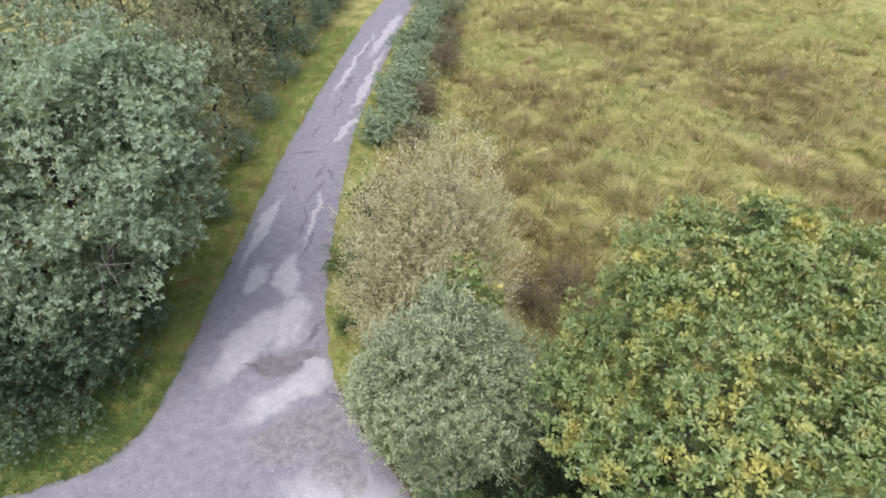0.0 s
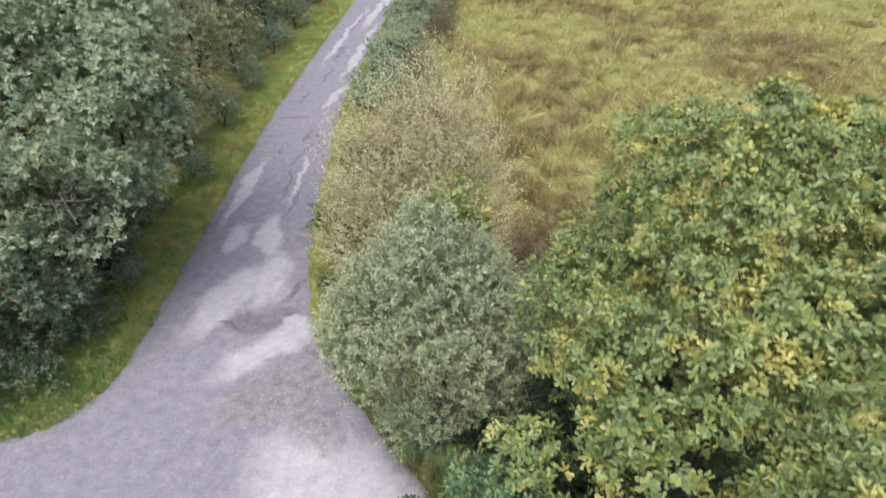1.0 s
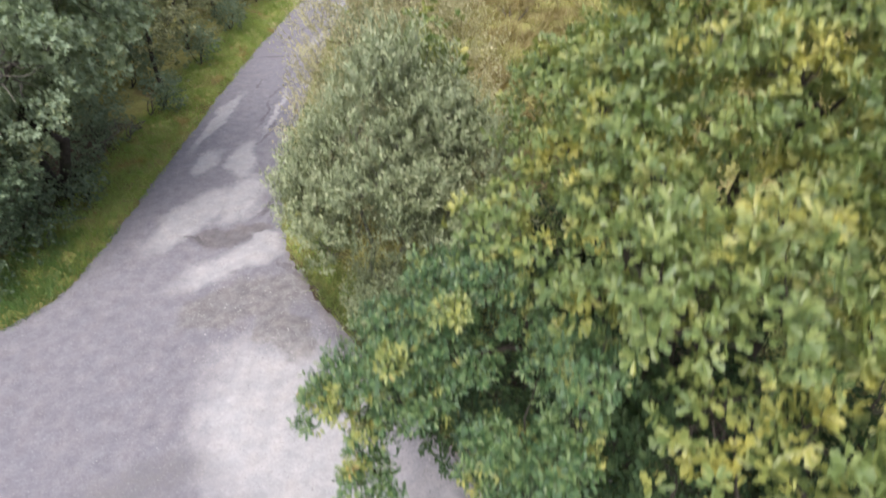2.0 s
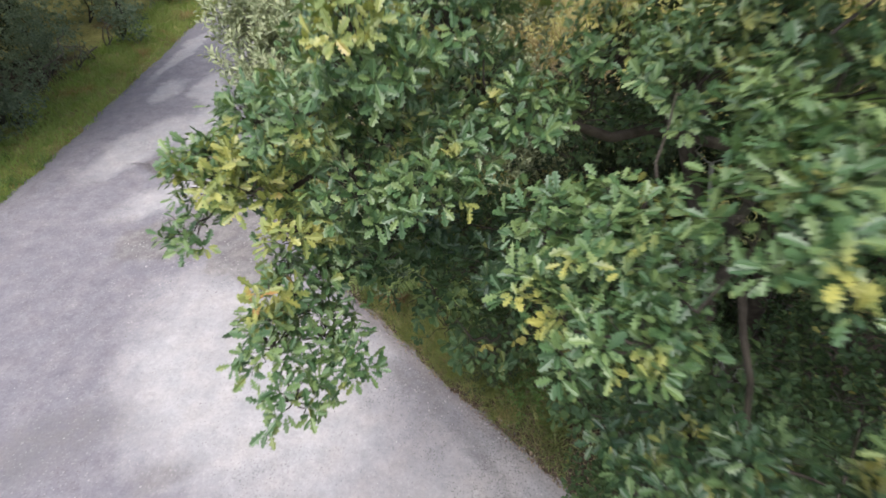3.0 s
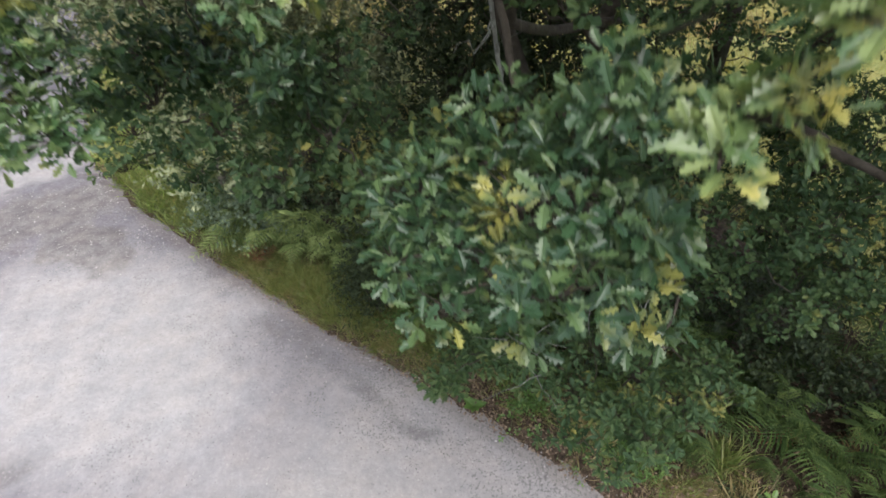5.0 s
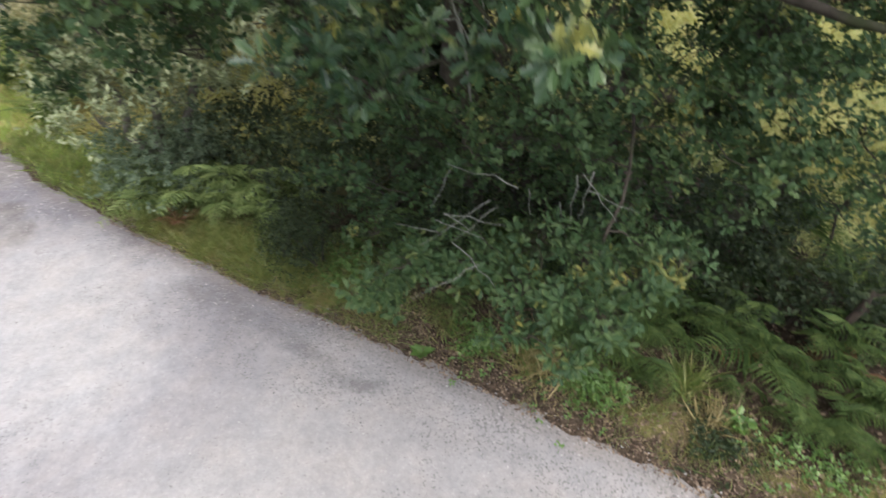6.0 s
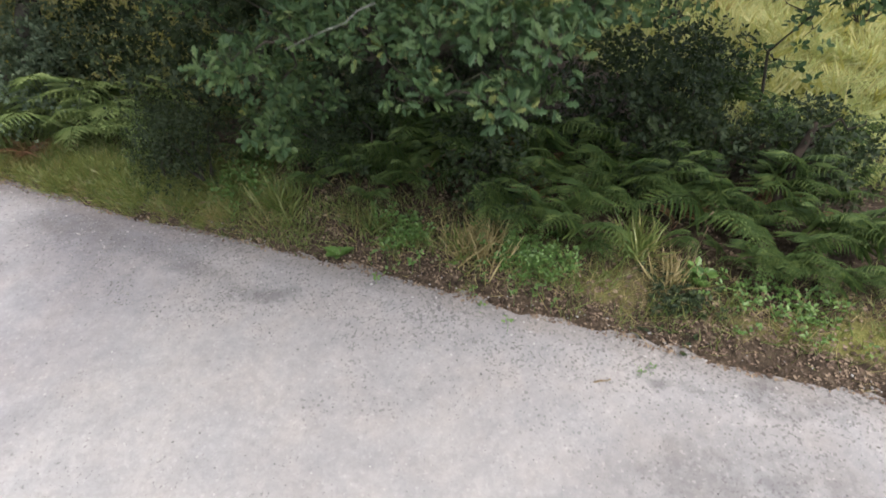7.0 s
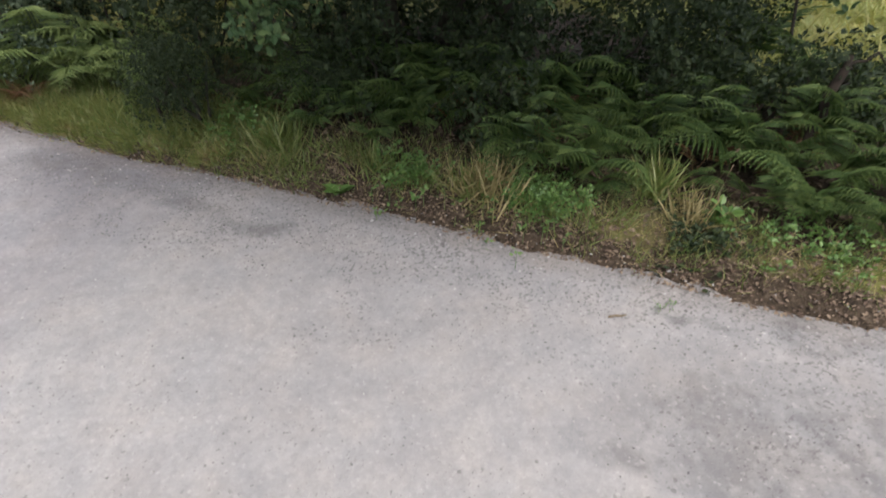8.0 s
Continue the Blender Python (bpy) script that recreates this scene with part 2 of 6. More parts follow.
FAINT_PATCHES = [(2.75, -0.25, 0.9, 0.45, 140, 0.7), (2.95, -0.5, 0.35, 0.14, 140, 0.8), (2.14, -0.08, 0.3, 0.12, 140, 0.7), (2.67, -0.46, 0.4, 0.2, 140, 0.6), (3.45, -0.09, 0.35, 0.1, 130, 0.6), (2.52, 0.05, 0.22, 0.12, 150, 0.7), (2.99, 0.36, 0.2, 0.06, 130, 0.6), (0.3, 3.2, 0.5, 0.13, 131, 0.6), (0.95, 2.5, 0.45, 0.13, 131, 0.7), (1.3, 2.08, 0.3, 0.1, 131, 0.6), (-3.4, 2.6, 1.2, 0.4, 20, 0.4), (-1.95, 2.45, 0.35, 0.2, 20, 0.5)]
STONY_PATCHES = [(-2.75, 5.9, 1.15, 0.55, 25, 0.9), (-2.0, 5.2, 0.7, 0.4, 130, 0.9)]
CHALK_PATCHES = [(-0.8, 3.0, 2.6, 1.3, 132, 0.8), (-2.3, 3.4, 1.0, 0.8, 100, 0.8), (-0.4, 1.6, 1.4, 1.0, 132, 0.8)]


def road_material():
    m, n, l, p = nodes_of("gravel_track")
    tc = n.new("ShaderNodeTexCoord")
    wob = noise_of(n, l, 1.5, 4.0, 0.6)
    big = noise_of(n, l, 0.5, 4.0, 0.6)
    mid = noise_of(n, l, 5.0, 5.0, 0.7)
    grit = noise_of(n, l, 70.0, 4.0, 0.75)
    stone = n.new("ShaderNodeTexVoronoi")
    stone.inputs["Scale"].default_value = 38.0
    l.new(tc.outputs["Object"], stone.inputs["Vector"])

    swirl = noise_of(n, l, 1.1, 5.0, 0.62)
    off = n.new("ShaderNodeVectorMath")
    off.operation = "MULTIPLY_ADD"
    off.inputs[1].default_value, off.inputs[2].default_value = (0.9, 0.9, 0.0), (-0.45, -0.45, 0.0)
    l.new(swirl.outputs["Color"], off.inputs[0])
    warp = n.new("ShaderNodeVectorMath")
    warp.operation = "ADD"
    l.new(tc.outputs["Object"], warp.inputs[0])
    l.new(off.outputs[0], warp.inputs[1])

    def blot(cx, cy, rx, ry, turn, wavy, edge=4.0):
        mp = n.new("ShaderNodeMapping")
        mp.vector_type = "TEXTURE"
        mp.inputs["Location"].default_value = (cx, cy, 0)
        mp.inputs["Rotation"].default_value = (0, 0, radians(turn))
        mp.inputs["Scale"].default_value = (rx, ry, 50)
        l.new(warp.outputs[0], mp.inputs["Vector"])
        ln = n.new("ShaderNodeVectorMath")
        ln.operation = "LENGTH"
        l.new(mp.outputs[0], ln.inputs[0])
        d = math_of(n, l, "ADD", ln.outputs["Value"], math_of(n, l, "MULTIPLY", math_of(n, l, "SUBTRACT", wob.outputs["Fac"], 0.5), 1.2 * wavy))
        return math_of(n, l, "MULTIPLY", math_of(n, l, "SUBTRACT", 1.08, d), edge, True)

    def union(blots):
        u = blots[0]
        for b in blots[1:]:
            u = math_of(n, l, "MAXIMUM", u, b)
        return u

    # old worn surface in the lane, pale loose stone over the junction
    worn = ramp_of(n, l, mid.outputs["Fac"], [(0.3, (0.106, 0.101, 0.112)), (0.5, (0.132, 0.125, 0.137)), (0.72, (0.161, 0.154, 0.164))]).outputs["Color"]
    loose = ramp_of(n, l, mid.outputs["Fac"], [(0.28, (0.195, 0.187, 0.184)), (0.5, (0.217, 0.209, 0.205)), (0.75, (0.238, 0.230, 0.225))]).outputs["Color"]
    sep = n.new("ShaderNodeSeparateXYZ")
    l.new(tc.outputs["Object"], sep.inputs[0])
    line = math_of(n, l, "ADD", sep.outputs["Y"], math_of(n, l, "MULTIPLY", sep.outputs["X"], -0.8))
    near = math_of(n, l, "MULTIPLY", math_of(n, l, "SUBTRACT", math_of(n, l, "ADD", 2.0, math_of(n, l, "MULTIPLY", big.outputs["Fac"], 1.6)), line), 0.7, True)
    col = mix_of(n, l, near, worn, loose)
    col = mix_of(n, l, union([blot(*q, edge=2.4) for q in PALE_PATCHES]), col, ramp_of(n, l, mid.outputs["Fac"], [(0.3, (0.20, 0.193, 0.196)), (0.7, (0.252, 0.245, 0.245))]).outputs["Color"])
    dark_fac = math_of(n, l, "MULTIPLY", union([blot(*q) for q in DARK_PATCHES]), 0.75)
    col = mix_of(n, l, dark_fac, col, ramp_of(n, l, mid.outputs["Fac"], [(0.3, (0.062, 0.055, 0.055)), (0.7, (0.112, 0.102, 0.100))]).outputs["Color"])
    col = mix_of(n, l, math_of(n, l, "MULTIPLY", union([blot(*q) for q in STONY_PATCHES]), 0.8), col, ramp_of(n, l, mid.outputs["Fac"], [(0.35, (0.085, 0.078, 0.076)), (0.6, (0.15, 0.14, 0.135))]).outputs["Color"])
    broken = math_of(n, l, "MULTIPLY", math_of(n, l, "SUBTRACT", mid.outputs["Fac"], 0.38), 6.0, True)
    col = mix_of(n, l, math_of(n, l, "MULTIPLY", math_of(n, l, "MULTIPLY", union([blot(*q) for q in CRACKS]), broken), 0.75), col, (0.062, 0.056, 0.058))
    col = mix_of(n, l, math_of(n, l, "MULTIPLY", union([blot(*q, edge=0.9) for q in CHALK_PATCHES]), 0.5), col, ramp_of(n, l, mid.outputs["Fac"], [(0.3, (0.252, 0.246, 0.244)), (0.7, (0.300, 0.294, 0.290))]).outputs["Color"])
    col = mix_of(n, l, math_of(n, l, "MULTIPLY", math_of(n, l, "MULTIPLY", union([blot(*q, edge=1.6) for q in FAINT_PATCHES]), math_of(n, l, "ADD", math_of(n, l, "MULTIPLY", broken, 0.75), 0.15)), 0.75), col, (0.104, 0.099, 0.099))
    at = n.new("ShaderNodeAttribute")
    at.attribute_name = "edge"
    dirt = math_of(n, l, "MULTIPLY", math_of(n, l, "ADD", at.outputs["Fac"], math_of(n, l, "SUBTRACT", mid.outputs["Fac"], 0.85)), 3.0, True)
    col = mix_of(n, l, math_of(n, l, "MULTIPLY", dirt, 0.3), col, (0.111, 0.091, 0.078))
    side = n.new("ShaderNodeAttribute")
    side.attribute_name = "side"
    chips = n.new("ShaderNodeTexVoronoi")
    chips.inputs["Scale"].default_value = 75.0
    l.new(tc.outputs["Object"], chips.inputs["Vector"])
    chip = n.new("ShaderNodeSeparateColor")
    l.new(chips.outputs["Color"], chip.inputs[0])
    patchy = math_of(n, l, "ADD", math_of(n, l, "MULTIPLY", math_of(n, l, "SUBTRACT", wob.outputs["Fac"], 0.5), 1.5), math_of(n, l, "MULTIPLY", side.outputs["Fac"], 0.22))
    dark = math_of(n, l, "MULTIPLY", math_of(n, l, "SUBTRACT", math_of(n, l, "ADD", chip.outputs[0], patchy), 1.06), 12.0, True)
    col = mix_of(n, l, math_of(n, l, "MULTIPLY", dark, 0.42), col, (0.075, 0.070, 0.068))
    light = math_of(n, l, "MULTIPLY", math_of(n, l, "SUBTRACT", chip.outputs[1], 0.93), 12.0, True)
    col = mix_of(n, l, math_of(n, l, "MULTIPLY", light, 0.3), col, (0.338, 0.325, 0.312))
    speck = ramp_of(n, l, stone.outputs["Color"], [(0.1, (0.95, 0.95, 0.955)), (0.5, (1.0, 1.0, 1.0)), (0.9, (1.04, 1.04, 1.035))]).outputs["Color"]
    col = mix_of(n, l, 1.0, col, speck, "MULTIPLY")
    clump = noise_of(n, l, 19.0, 3.0, 0.6)
    col = mix_of(n, l, 1.0, col, ramp_of(n, l, clump.outputs["Fac"], [(0.32, (0.93, 0.93, 0.935)), (0.5, (1.0, 1.0, 1.0)), (0.7, (1.06, 1.06, 1.055))]).outputs["Color"], "MULTIPLY")
    # cooler and warmer drifts of stone, a hand to an arm wide
    hue = noise_of(n, l, 3.2, 4.0, 0.6)
    col = mix_of(n, l, 1.0, col, ramp_of(n, l, hue.outputs["Fac"], [(0.34, (0.93, 0.945, 0.96)), (0.5, (1.0, 1.0, 1.0)), (0.66, (1.065, 1.045, 1.02))]).outputs["Color"], "MULTIPLY")
    fleck = noise_of(n, l, 48.0, 2.0, 0.5)
    many = math_of(n, l, "ADD", math_of(n, l, "MULTIPLY", side.outputs["Fac"], 0.10), math_of(n, l, "MULTIPLY", math_of(n, l, "SUBTRACT", swirl.outputs["Fac"], 0.5), 0.45))
    flecks = math_of(n, l, "MULTIPLY", math_of(n, l, "SUBTRACT", math_of(n, l, "ADD", fleck.outputs["Fac"], many), 0.665), 12.0, True)
    col = mix_of(n, l, math_of(n, l, "MULTIPLY", flecks, 0.6), col, (0.085, 0.08, 0.078))
    gr = ramp_of(n, l, grit.outputs["Fac"], [(0.3, (0.93, 0.93, 0.93)), (0.65, (1.04, 1.04, 1.04))]).outputs["Color"]
    l.new(mix_of(n, l, 1.0, col, gr, "MULTIPLY"), p.inputs["Base Color"])
    p.inputs["Roughness"].default_value = 0.9
    p.inputs["Specular IOR Level"].default_value = 0.25
    b = n.new("ShaderNodeBump")
    b.inputs["Strength"].default_value, b.inputs["Distance"].default_value = 0.35, 0.008
    l.new(math_of(n, l, "ADD", math_of(n, l, "MULTIPLY", stone.outputs["Distance"], -0.8), grit.outputs["Fac"]), b.inputs["Height"])
    l.new(b.outputs[0], p.inputs["Normal"])
    return m


def pebble_material(name, a, b, c):
    m, n, l, p = nodes_of(name)
    geo = n.new("ShaderNodeNewGeometry")
    l.new(ramp_of(n, l, geo.outputs["Random Per Island"], [(0.0, a), (0.4, b), (1.0, c)]).outputs["Color"], p.inputs["Base Color"])
    p.inputs["Roughness"].default_value = 0.85
    return m


GROUND = ground_material()
ROAD = road_material()
PEBBLE = pebble_material("pebble_stone", (0.085, 0.079, 0.075), (0.176, 0.169, 0.163), (0.299, 0.289, 0.276))
DARK_PEBBLE = pebble_material("dark_pebble_stone", (0.058, 0.055, 0.055), (0.117, 0.111, 0.107), (0.195, 0.185, 0.176))


# ---- mesh helpers ----
def quick_mesh(name, verts, faces, material, smooth=False):
    """A mesh from an array of corners and one or more arrays of faces."""
    me = bpy.data.meshes.new(name)
    verts = np.asarray(verts, dtype=np.float32)
    groups = faces if isinstance(faces, list) else [faces]
    groups = [np.asarray(f, dtype=np.int32) for f in groups if len(f)]
    me.vertices.add(len(verts))
    me.vertices.foreach_set("co", verts.ravel())
    me.loops.add(sum(f.size for f in groups))
    me.loops.foreach_set("vertex_index", np.concatenate([f.ravel() for f in groups]))
    totals = np.concatenate([np.full(len(f), f.shape[1], dtype=np.int32) for f in groups])
    me.polygons.add(len(totals))
    me.polygons.foreach_set("loop_start", np.concatenate([[0], np.cumsum(totals)[:-1]]).astype(np.int32))
    me.polygons.foreach_set("use_smooth", np.full(len(totals), smooth))
    me.materials.append(material)
    me.update(calc_edges=True)
    return me


def thing(name, x, y, z, label, category, group="", kind=""):
    ob = new(name)
    ob.empty_display_size = 0.2
    ob.location = (x, y, z)
    return tagged(ob, label, category, group, kind)


def under(name, me, parent, label=""):
    ob = new(name, me)
    ob.parent = parent
    return tagged(ob, label)


def unit(v):
    return v / np.maximum(np.linalg.norm(v, axis=-1, keepdims=True), 1e-9)


def spread(template, tri, base, along, up, size, wide=1.0):
    """Lay a leaf template (n corners: x along, y across, z up) at many places."""
    along = unit(along)
    side = unit(np.cross(up, along))
    top = np.cross(along, side)
    size = np.broadcast_to(np.asarray(size, dtype=float), (len(base),))[:, None, None]
    t = template[None]
    v = base[:, None] + size * (t[:, :, :1] * along[:, None] + wide * t[:, :, 1:2] * side[:, None] + t[:, :, 2:3] * top[:, None])
    f = tri[None] + (np.arange(len(base)) * len(template))[:, None, None]
    return v.reshape(-1, 3), f.reshape(-1, tri.shape[1])


def join(chunks):
    vs, fs, k = [], [], 0
    for v, f in chunks:
        vs.append(v)
        fs.append(f + k)
        k += len(v)
    return np.concatenate(vs), np.concatenate(fs)


def strip_leaf(xs, ws, sag=0.12, fold=0.25):
    """A leaf blade: a midrib with two wings, as quads."""
    v, f = [], []
    for x, w in zip(xs, ws):
        z = -sag * x * x
        v += [(x, -w, z + fold * w), (x, 0, z), (x, w, z + fold * w)]
    for i in range(len(xs) - 1):
        a = 3 * i
        f += [(a, a + 1, a + 4, a + 3), (a + 1, a + 2, a + 5, a + 4)]
    return np.array(v, dtype=float), np.array(f)


def lobed_leaf(xs, ws, fold=0.3, tip=-0.1):
    """A lobed blade folded along its midrib, one outline for each half."""
    half = [(x, w, fold * w + tip * x * x) for x, w in zip(xs, ws)]
    v = [(0, 0, 0)] + half + [(1.0, 0, tip)] + [(x, -y, z) for x, y, z in half]
    n = len(half)
    return np.array(v, dtype=float), np.array([list(range(0, n + 2)), [0, n + 1] + list(range(2 * n + 1, n + 1, -1))])


OAK_FULL = lobed_leaf([0.16, 0.27, 0.35, 0.47, 0.56, 0.70, 0.79, 0.93], [0.04, 0.17, 0.06, 0.24, 0.09, 0.27, 0.12, 0.14], 0.22)
OAK_MID = lobed_leaf([0.26, 0.40, 0.62, 0.90], [0.20, 0.12, 0.32, 0.15])
OAK_FAR = lobed_leaf([0.3, 0.48, 0.8], [0.2, 0.13, 0.26])
KITE = (np.array([(0, 0, 0), (0.48, -0.30, 0.05), (1.0, 0, -0.14), (0.48, 0.30, 0.05)], dtype=float), np.array([(0, 1, 2), (0, 2, 3)]))
OVAL = strip_leaf([0, 0.3, 0.7, 1.0], [0.03, 0.26, 0.24, 0.02], 0.2, 0.3)
NARROW = (np.array([(0, 0, 0), (0.5, -0.19, 0.04), (1.0, 0, -0.12), (0.5, 0.19, 0.04)], dtype=float), np.array([(0, 1, 2), (0, 2, 3)]))
LOZENGE = (np.array([(0, 0, 0), (0.3, -0.28, 0.05), (0.72, -0.24, 0.0), (1.0, 0, -0.16), (0.72, 0.24, 0.0), (0.3, 0.28, 0.05)], dtype=float), np.array([(0, 1, 2, 3), (0, 3, 4, 5)]))
BROAD = strip_leaf([0, 0.25, 0.65, 1.0], [0.03, 0.34, 0.32, 0.03], 0.25, 0.25)


def tube(points, radii, sides=7):
    points = np.asarray(points, dtype=float)
    radii = np.asarray(radii, dtype=float)
    tan = unit(np.gradient(points, axis=0))
    ref = np.where(np.abs(tan[:, 2:3]) > 0.9, [[1.0, 0, 0]], [[0, 0, 1.0]])
    u = unit(np.cross(tan, ref))
    w = np.cross(tan, u)
    ang = np.arange(sides) * 2 * np.pi / sides
    ring = points[:, None] + radii[:, None, None] * (np.cos(ang)[None, :, None] * u[:, None] + np.sin(ang)[None, :, None] * w[:, None])
    idx = np.arange(len(points) * sides).reshape(len(points), sides)
    nxt = np.roll(idx, -1, axis=1)
    f = np.stack([idx[:-1], nxt[:-1], nxt[1:], idx[1:]], -1).reshape(-1, 4)
    return ring.reshape(-1, 3), f


def bent(a, b, rng, steps=7, wiggle=0.08, lift=0.0):
    """A crooked line from a to b."""
    a, b = np.asarray(a, float), np.asarray(b, float)
    t = np.linspace(0, 1, steps)[:, None]
    d = np.linalg.norm(b - a)
    off = rng.normal(0, wiggle * d, (steps, 3)) * np.sin(t * np.pi)
    off[:, 2] += lift * d * np.sin(t[:, 0] * np.pi)
    return a + (b - a) * t + off


def on_ball(rng, n):
    return unit(rng.normal(size=(n, 3)))


def crown_clumps(rng, lobes, per_area, low=0.45, high=1.05, drop=-0.75):
    """Places of clumps in the shells of ellipsoids, with the way out of each; the undersides stay thin."""
    out_p, out_d, out_c = [], [], []
    for cx, cy, cz, rx, ry, rz in lobes:
        n = max(6, int(per_area * 4 * math.pi * ((rx * ry + rx * rz + ry * rz) / 3)))
        d = on_ball(rng, n)
        d = d[(d[:, 2] > drop) | (rng.random(n) < 0.3)]
        r = low + (high - low) * rng.random(len(d)) ** 0.55
        out_p.append(np.array([cx, cy, cz]) + d * r[:, None] * [rx, ry, rz])
        out_d.append(unit(d / np.array([rx, ry, rz])))
        out_c.append(np.broadcast_to([cx, cy, cz], d.shape))
    return np.concatenate(out_p), np.concatenate(out_d), np.concatenate(out_c)


def rosettes(rng, places, ways, count, spread_r, leaves, size, template, open_angle=62, droop=0.25, upness=0.6, wide=1.0, jitter=0.45):
    """Tufts of leaves at twig ends round each clump."""
    tv, tf = template
    n = len(places) * count
    axis = unit(np.repeat(ways, count, 0) + [0, 0, upness] + rng.normal(0, jitter, (n, 3)))
    centre = np.repeat(places, count, 0) + rng.normal(0, spread_r, (n, 3)) * [1, 1, 0.7]
    a1 = unit(np.cross(axis, rng.normal(size=(n, 3))))
    a2 = np.cross(axis, a1)
    axis, centre, a1, a2 = (np.repeat(q, leaves, 0) for q in (axis, centre, a1, a2))
    k = np.tile(np.arange(leaves), n)
    ang = 2.4 * k + rng.normal(0, 0.3, len(k))
    op = np.radians(open_angle) * (0.45 + 0.65 * (k + 1) / leaves) + rng.normal(0, 0.15, len(k))
    out = np.cos(ang)[:, None] * a1 + np.sin(ang)[:, None] * a2
    along = unit(np.cos(op)[:, None] * axis + np.sin(op)[:, None] * out - [0, 0, droop])
    up = unit(axis * np.sin(op)[:, None] - out * np.cos(op)[:, None] + rng.normal(0, 0.18, (len(k), 3)))
    base = centre - axis * (0.02 * (k % 3))[:, None] + along * 0.01
    return spread(tv, tf, base, along, up, size * rng.uniform(0.65, 1.15, len(k)), wide)


def shoots(rng, places, ways, count, spread_r, length, leaves, size, template, upness=0.5, jitter=0.5, wide=1.0):
    """Leafy shoots: leaves set alternately along a straight twig."""
    tv, tf = template
    n = len(places) * count
    axis = unit(np.repeat(ways, count, 0) + [0, 0, upness] + rng.normal(0, jitter, (n, 3)))
    start = np.repeat(places, count, 0) + rng.normal(0, spread_r, (n, 3))
    ln = length * rng.uniform(0.5, 1.2, n)
    a1 = unit(np.cross(axis, rng.normal(size=(n, 3))))
    a2 = np.cross(axis, a1)
    k = np.tile(np.arange(leaves), n)
    ax, st, b1, b2, l2 = (np.repeat(q, leaves, 0) for q in (axis, start, a1, a2, ln))
    ang = 2.4 * k + rng.normal(0, 0.4, len(k))
    out = np.cos(ang)[:, None] * b1 + np.sin(ang)[:, None] * b2
    along = unit(ax * 0.75 + out + rng.normal(0, 0.15, ax.shape))
    up = unit(ax - out * 0.5 + rng.normal(0, 0.25, ax.shape))
    base = st + ax * (l2 * (k + 0.5) / leaves)[:, None]
    return spread(tv, tf, base, along, up, size * rng.uniform(0.6, 1.2, len(k)), wide)


def fine_twigs(rng, places, centres, thick, share=1.0, sides=3):
    chunks = []
    for p, c in zip(places, centres):
        if rng.random() < share:
            chunks.append(tube(bent(c + (p - c) * 0.1, p, rng, 5, 0.07, 0.05), np.linspace(thick, thick * 0.3, 5), sides))
    return join(chunks)


def to_local(v, base):
    return v - np.asarray(base)


def tree_frame(rng, ob, base, stems, lobes, bark, thick, limb_thick, limbs=()):
    """Trunks from the ground, main limbs along given lines, and a branch into each lobe of the crown."""
    tops, trunks = [], []
    for foot, head in stems:
        line = bent(foot, head, rng, 9, 0.025)
        r = np.linspace(thick, thick * 0.35, 9)
        r[0] *= 1.35
        trunk = under("trunk", quick_mesh("trunk", *(lambda q: (to_local(q[0], base), q[1]))(tube(line, r, 9)), bark, True), ob)
        trunks.append(trunk)
        tops.append(line)
    joints = [(q, 1.0) for line in tops for q in line[3:]]
    for points, r in limbs:
        line = smooth_line(points, 5)
        line = line + rng.normal(0, 0.012, line.shape)
        v, f = tube(line, np.linspace(r, r * 0.25, len(line)), 8)
        under("main_limb", quick_mesh("main_limb", to_local(v, base), f, bark, True), trunks[0])
        joints += [(q, 0.45) for q in line[3:]]
    order = sorted(lobes, key=lambda lobe: min(np.linalg.norm(np.array(lobe[:3]) - q) for q, _ in joints))
    for lobe in order:
        c = np.array(lobe[:3])
        start, k = min(joints, key=lambda q: np.linalg.norm(q[0] - c) + 0.5 * max(0.0, q[0][2] - c[2]))
        line = bent(start, c, rng, 7, 0.06, 0.05)
        thickness = max(limb_thick * k * min(1.0, 0.25 + lobe[3] * 0.9), 0.005)
        v, f = tube(line, np.linspace(thickness, thickness * 0.45, 7), 6)
        under("limb", quick_mesh("limb", to_local(v, base), f, bark, True), trunks[0])
        joints += [(line[4], 0.6 * k), (c, 0.5 * k)]


# ---- plan of the track ----
def smooth_line(points, steps=8):
    p = np.array(points, dtype=float)
    p = np.vstack([2 * p[0] - p[1], p, 2 * p[-1] - p[-2]])
    t = np.linspace(0, 1, steps, endpoint=False)[:, None]
    out = []
    for i in range(1, len(p) - 2):
        a, b, c, d = p[i - 1], p[i], p[i + 1], p[i + 2]
        out.append(0.5 * (2 * b + (c - a) * t + (2 * a - 5 * b + 4 * c - d) * t ** 2 + (3 * b - a - 3 * c + d) * t ** 3))
    return np.vstack(out + [p[-2:-1]])


EAST_EDGE = smooth_line([(15, -9.6), (6, -2.2), (3.72, -0.2), (2.7, 0.93), (1.43, 2.37), (-0.15, 4.12), (-1.6, 5.95), (-2.5, 7.5), (-3.1, 10.2), (-3.3, 14), (-3.35, 19.7), (-2.45, 29.3), (-1.6, 36), (3, 60)])
WEST_EDGE = smooth_line([(-0.2, 60), (-3.6, 35.5), (-4.5, 30), (-5.55, 18.5), (-5.8, 12.3), (-5.87, 8.5), (-6.1, 6.0), (-7.1, 4.95), (-9.5, 4.4), (-16, 4.0)])
SOUTH_EDGE = smooth_line([(-16, -0.8), (-8, -0.8), (-2, -3.2), (4, -7.5), (13, -15)])
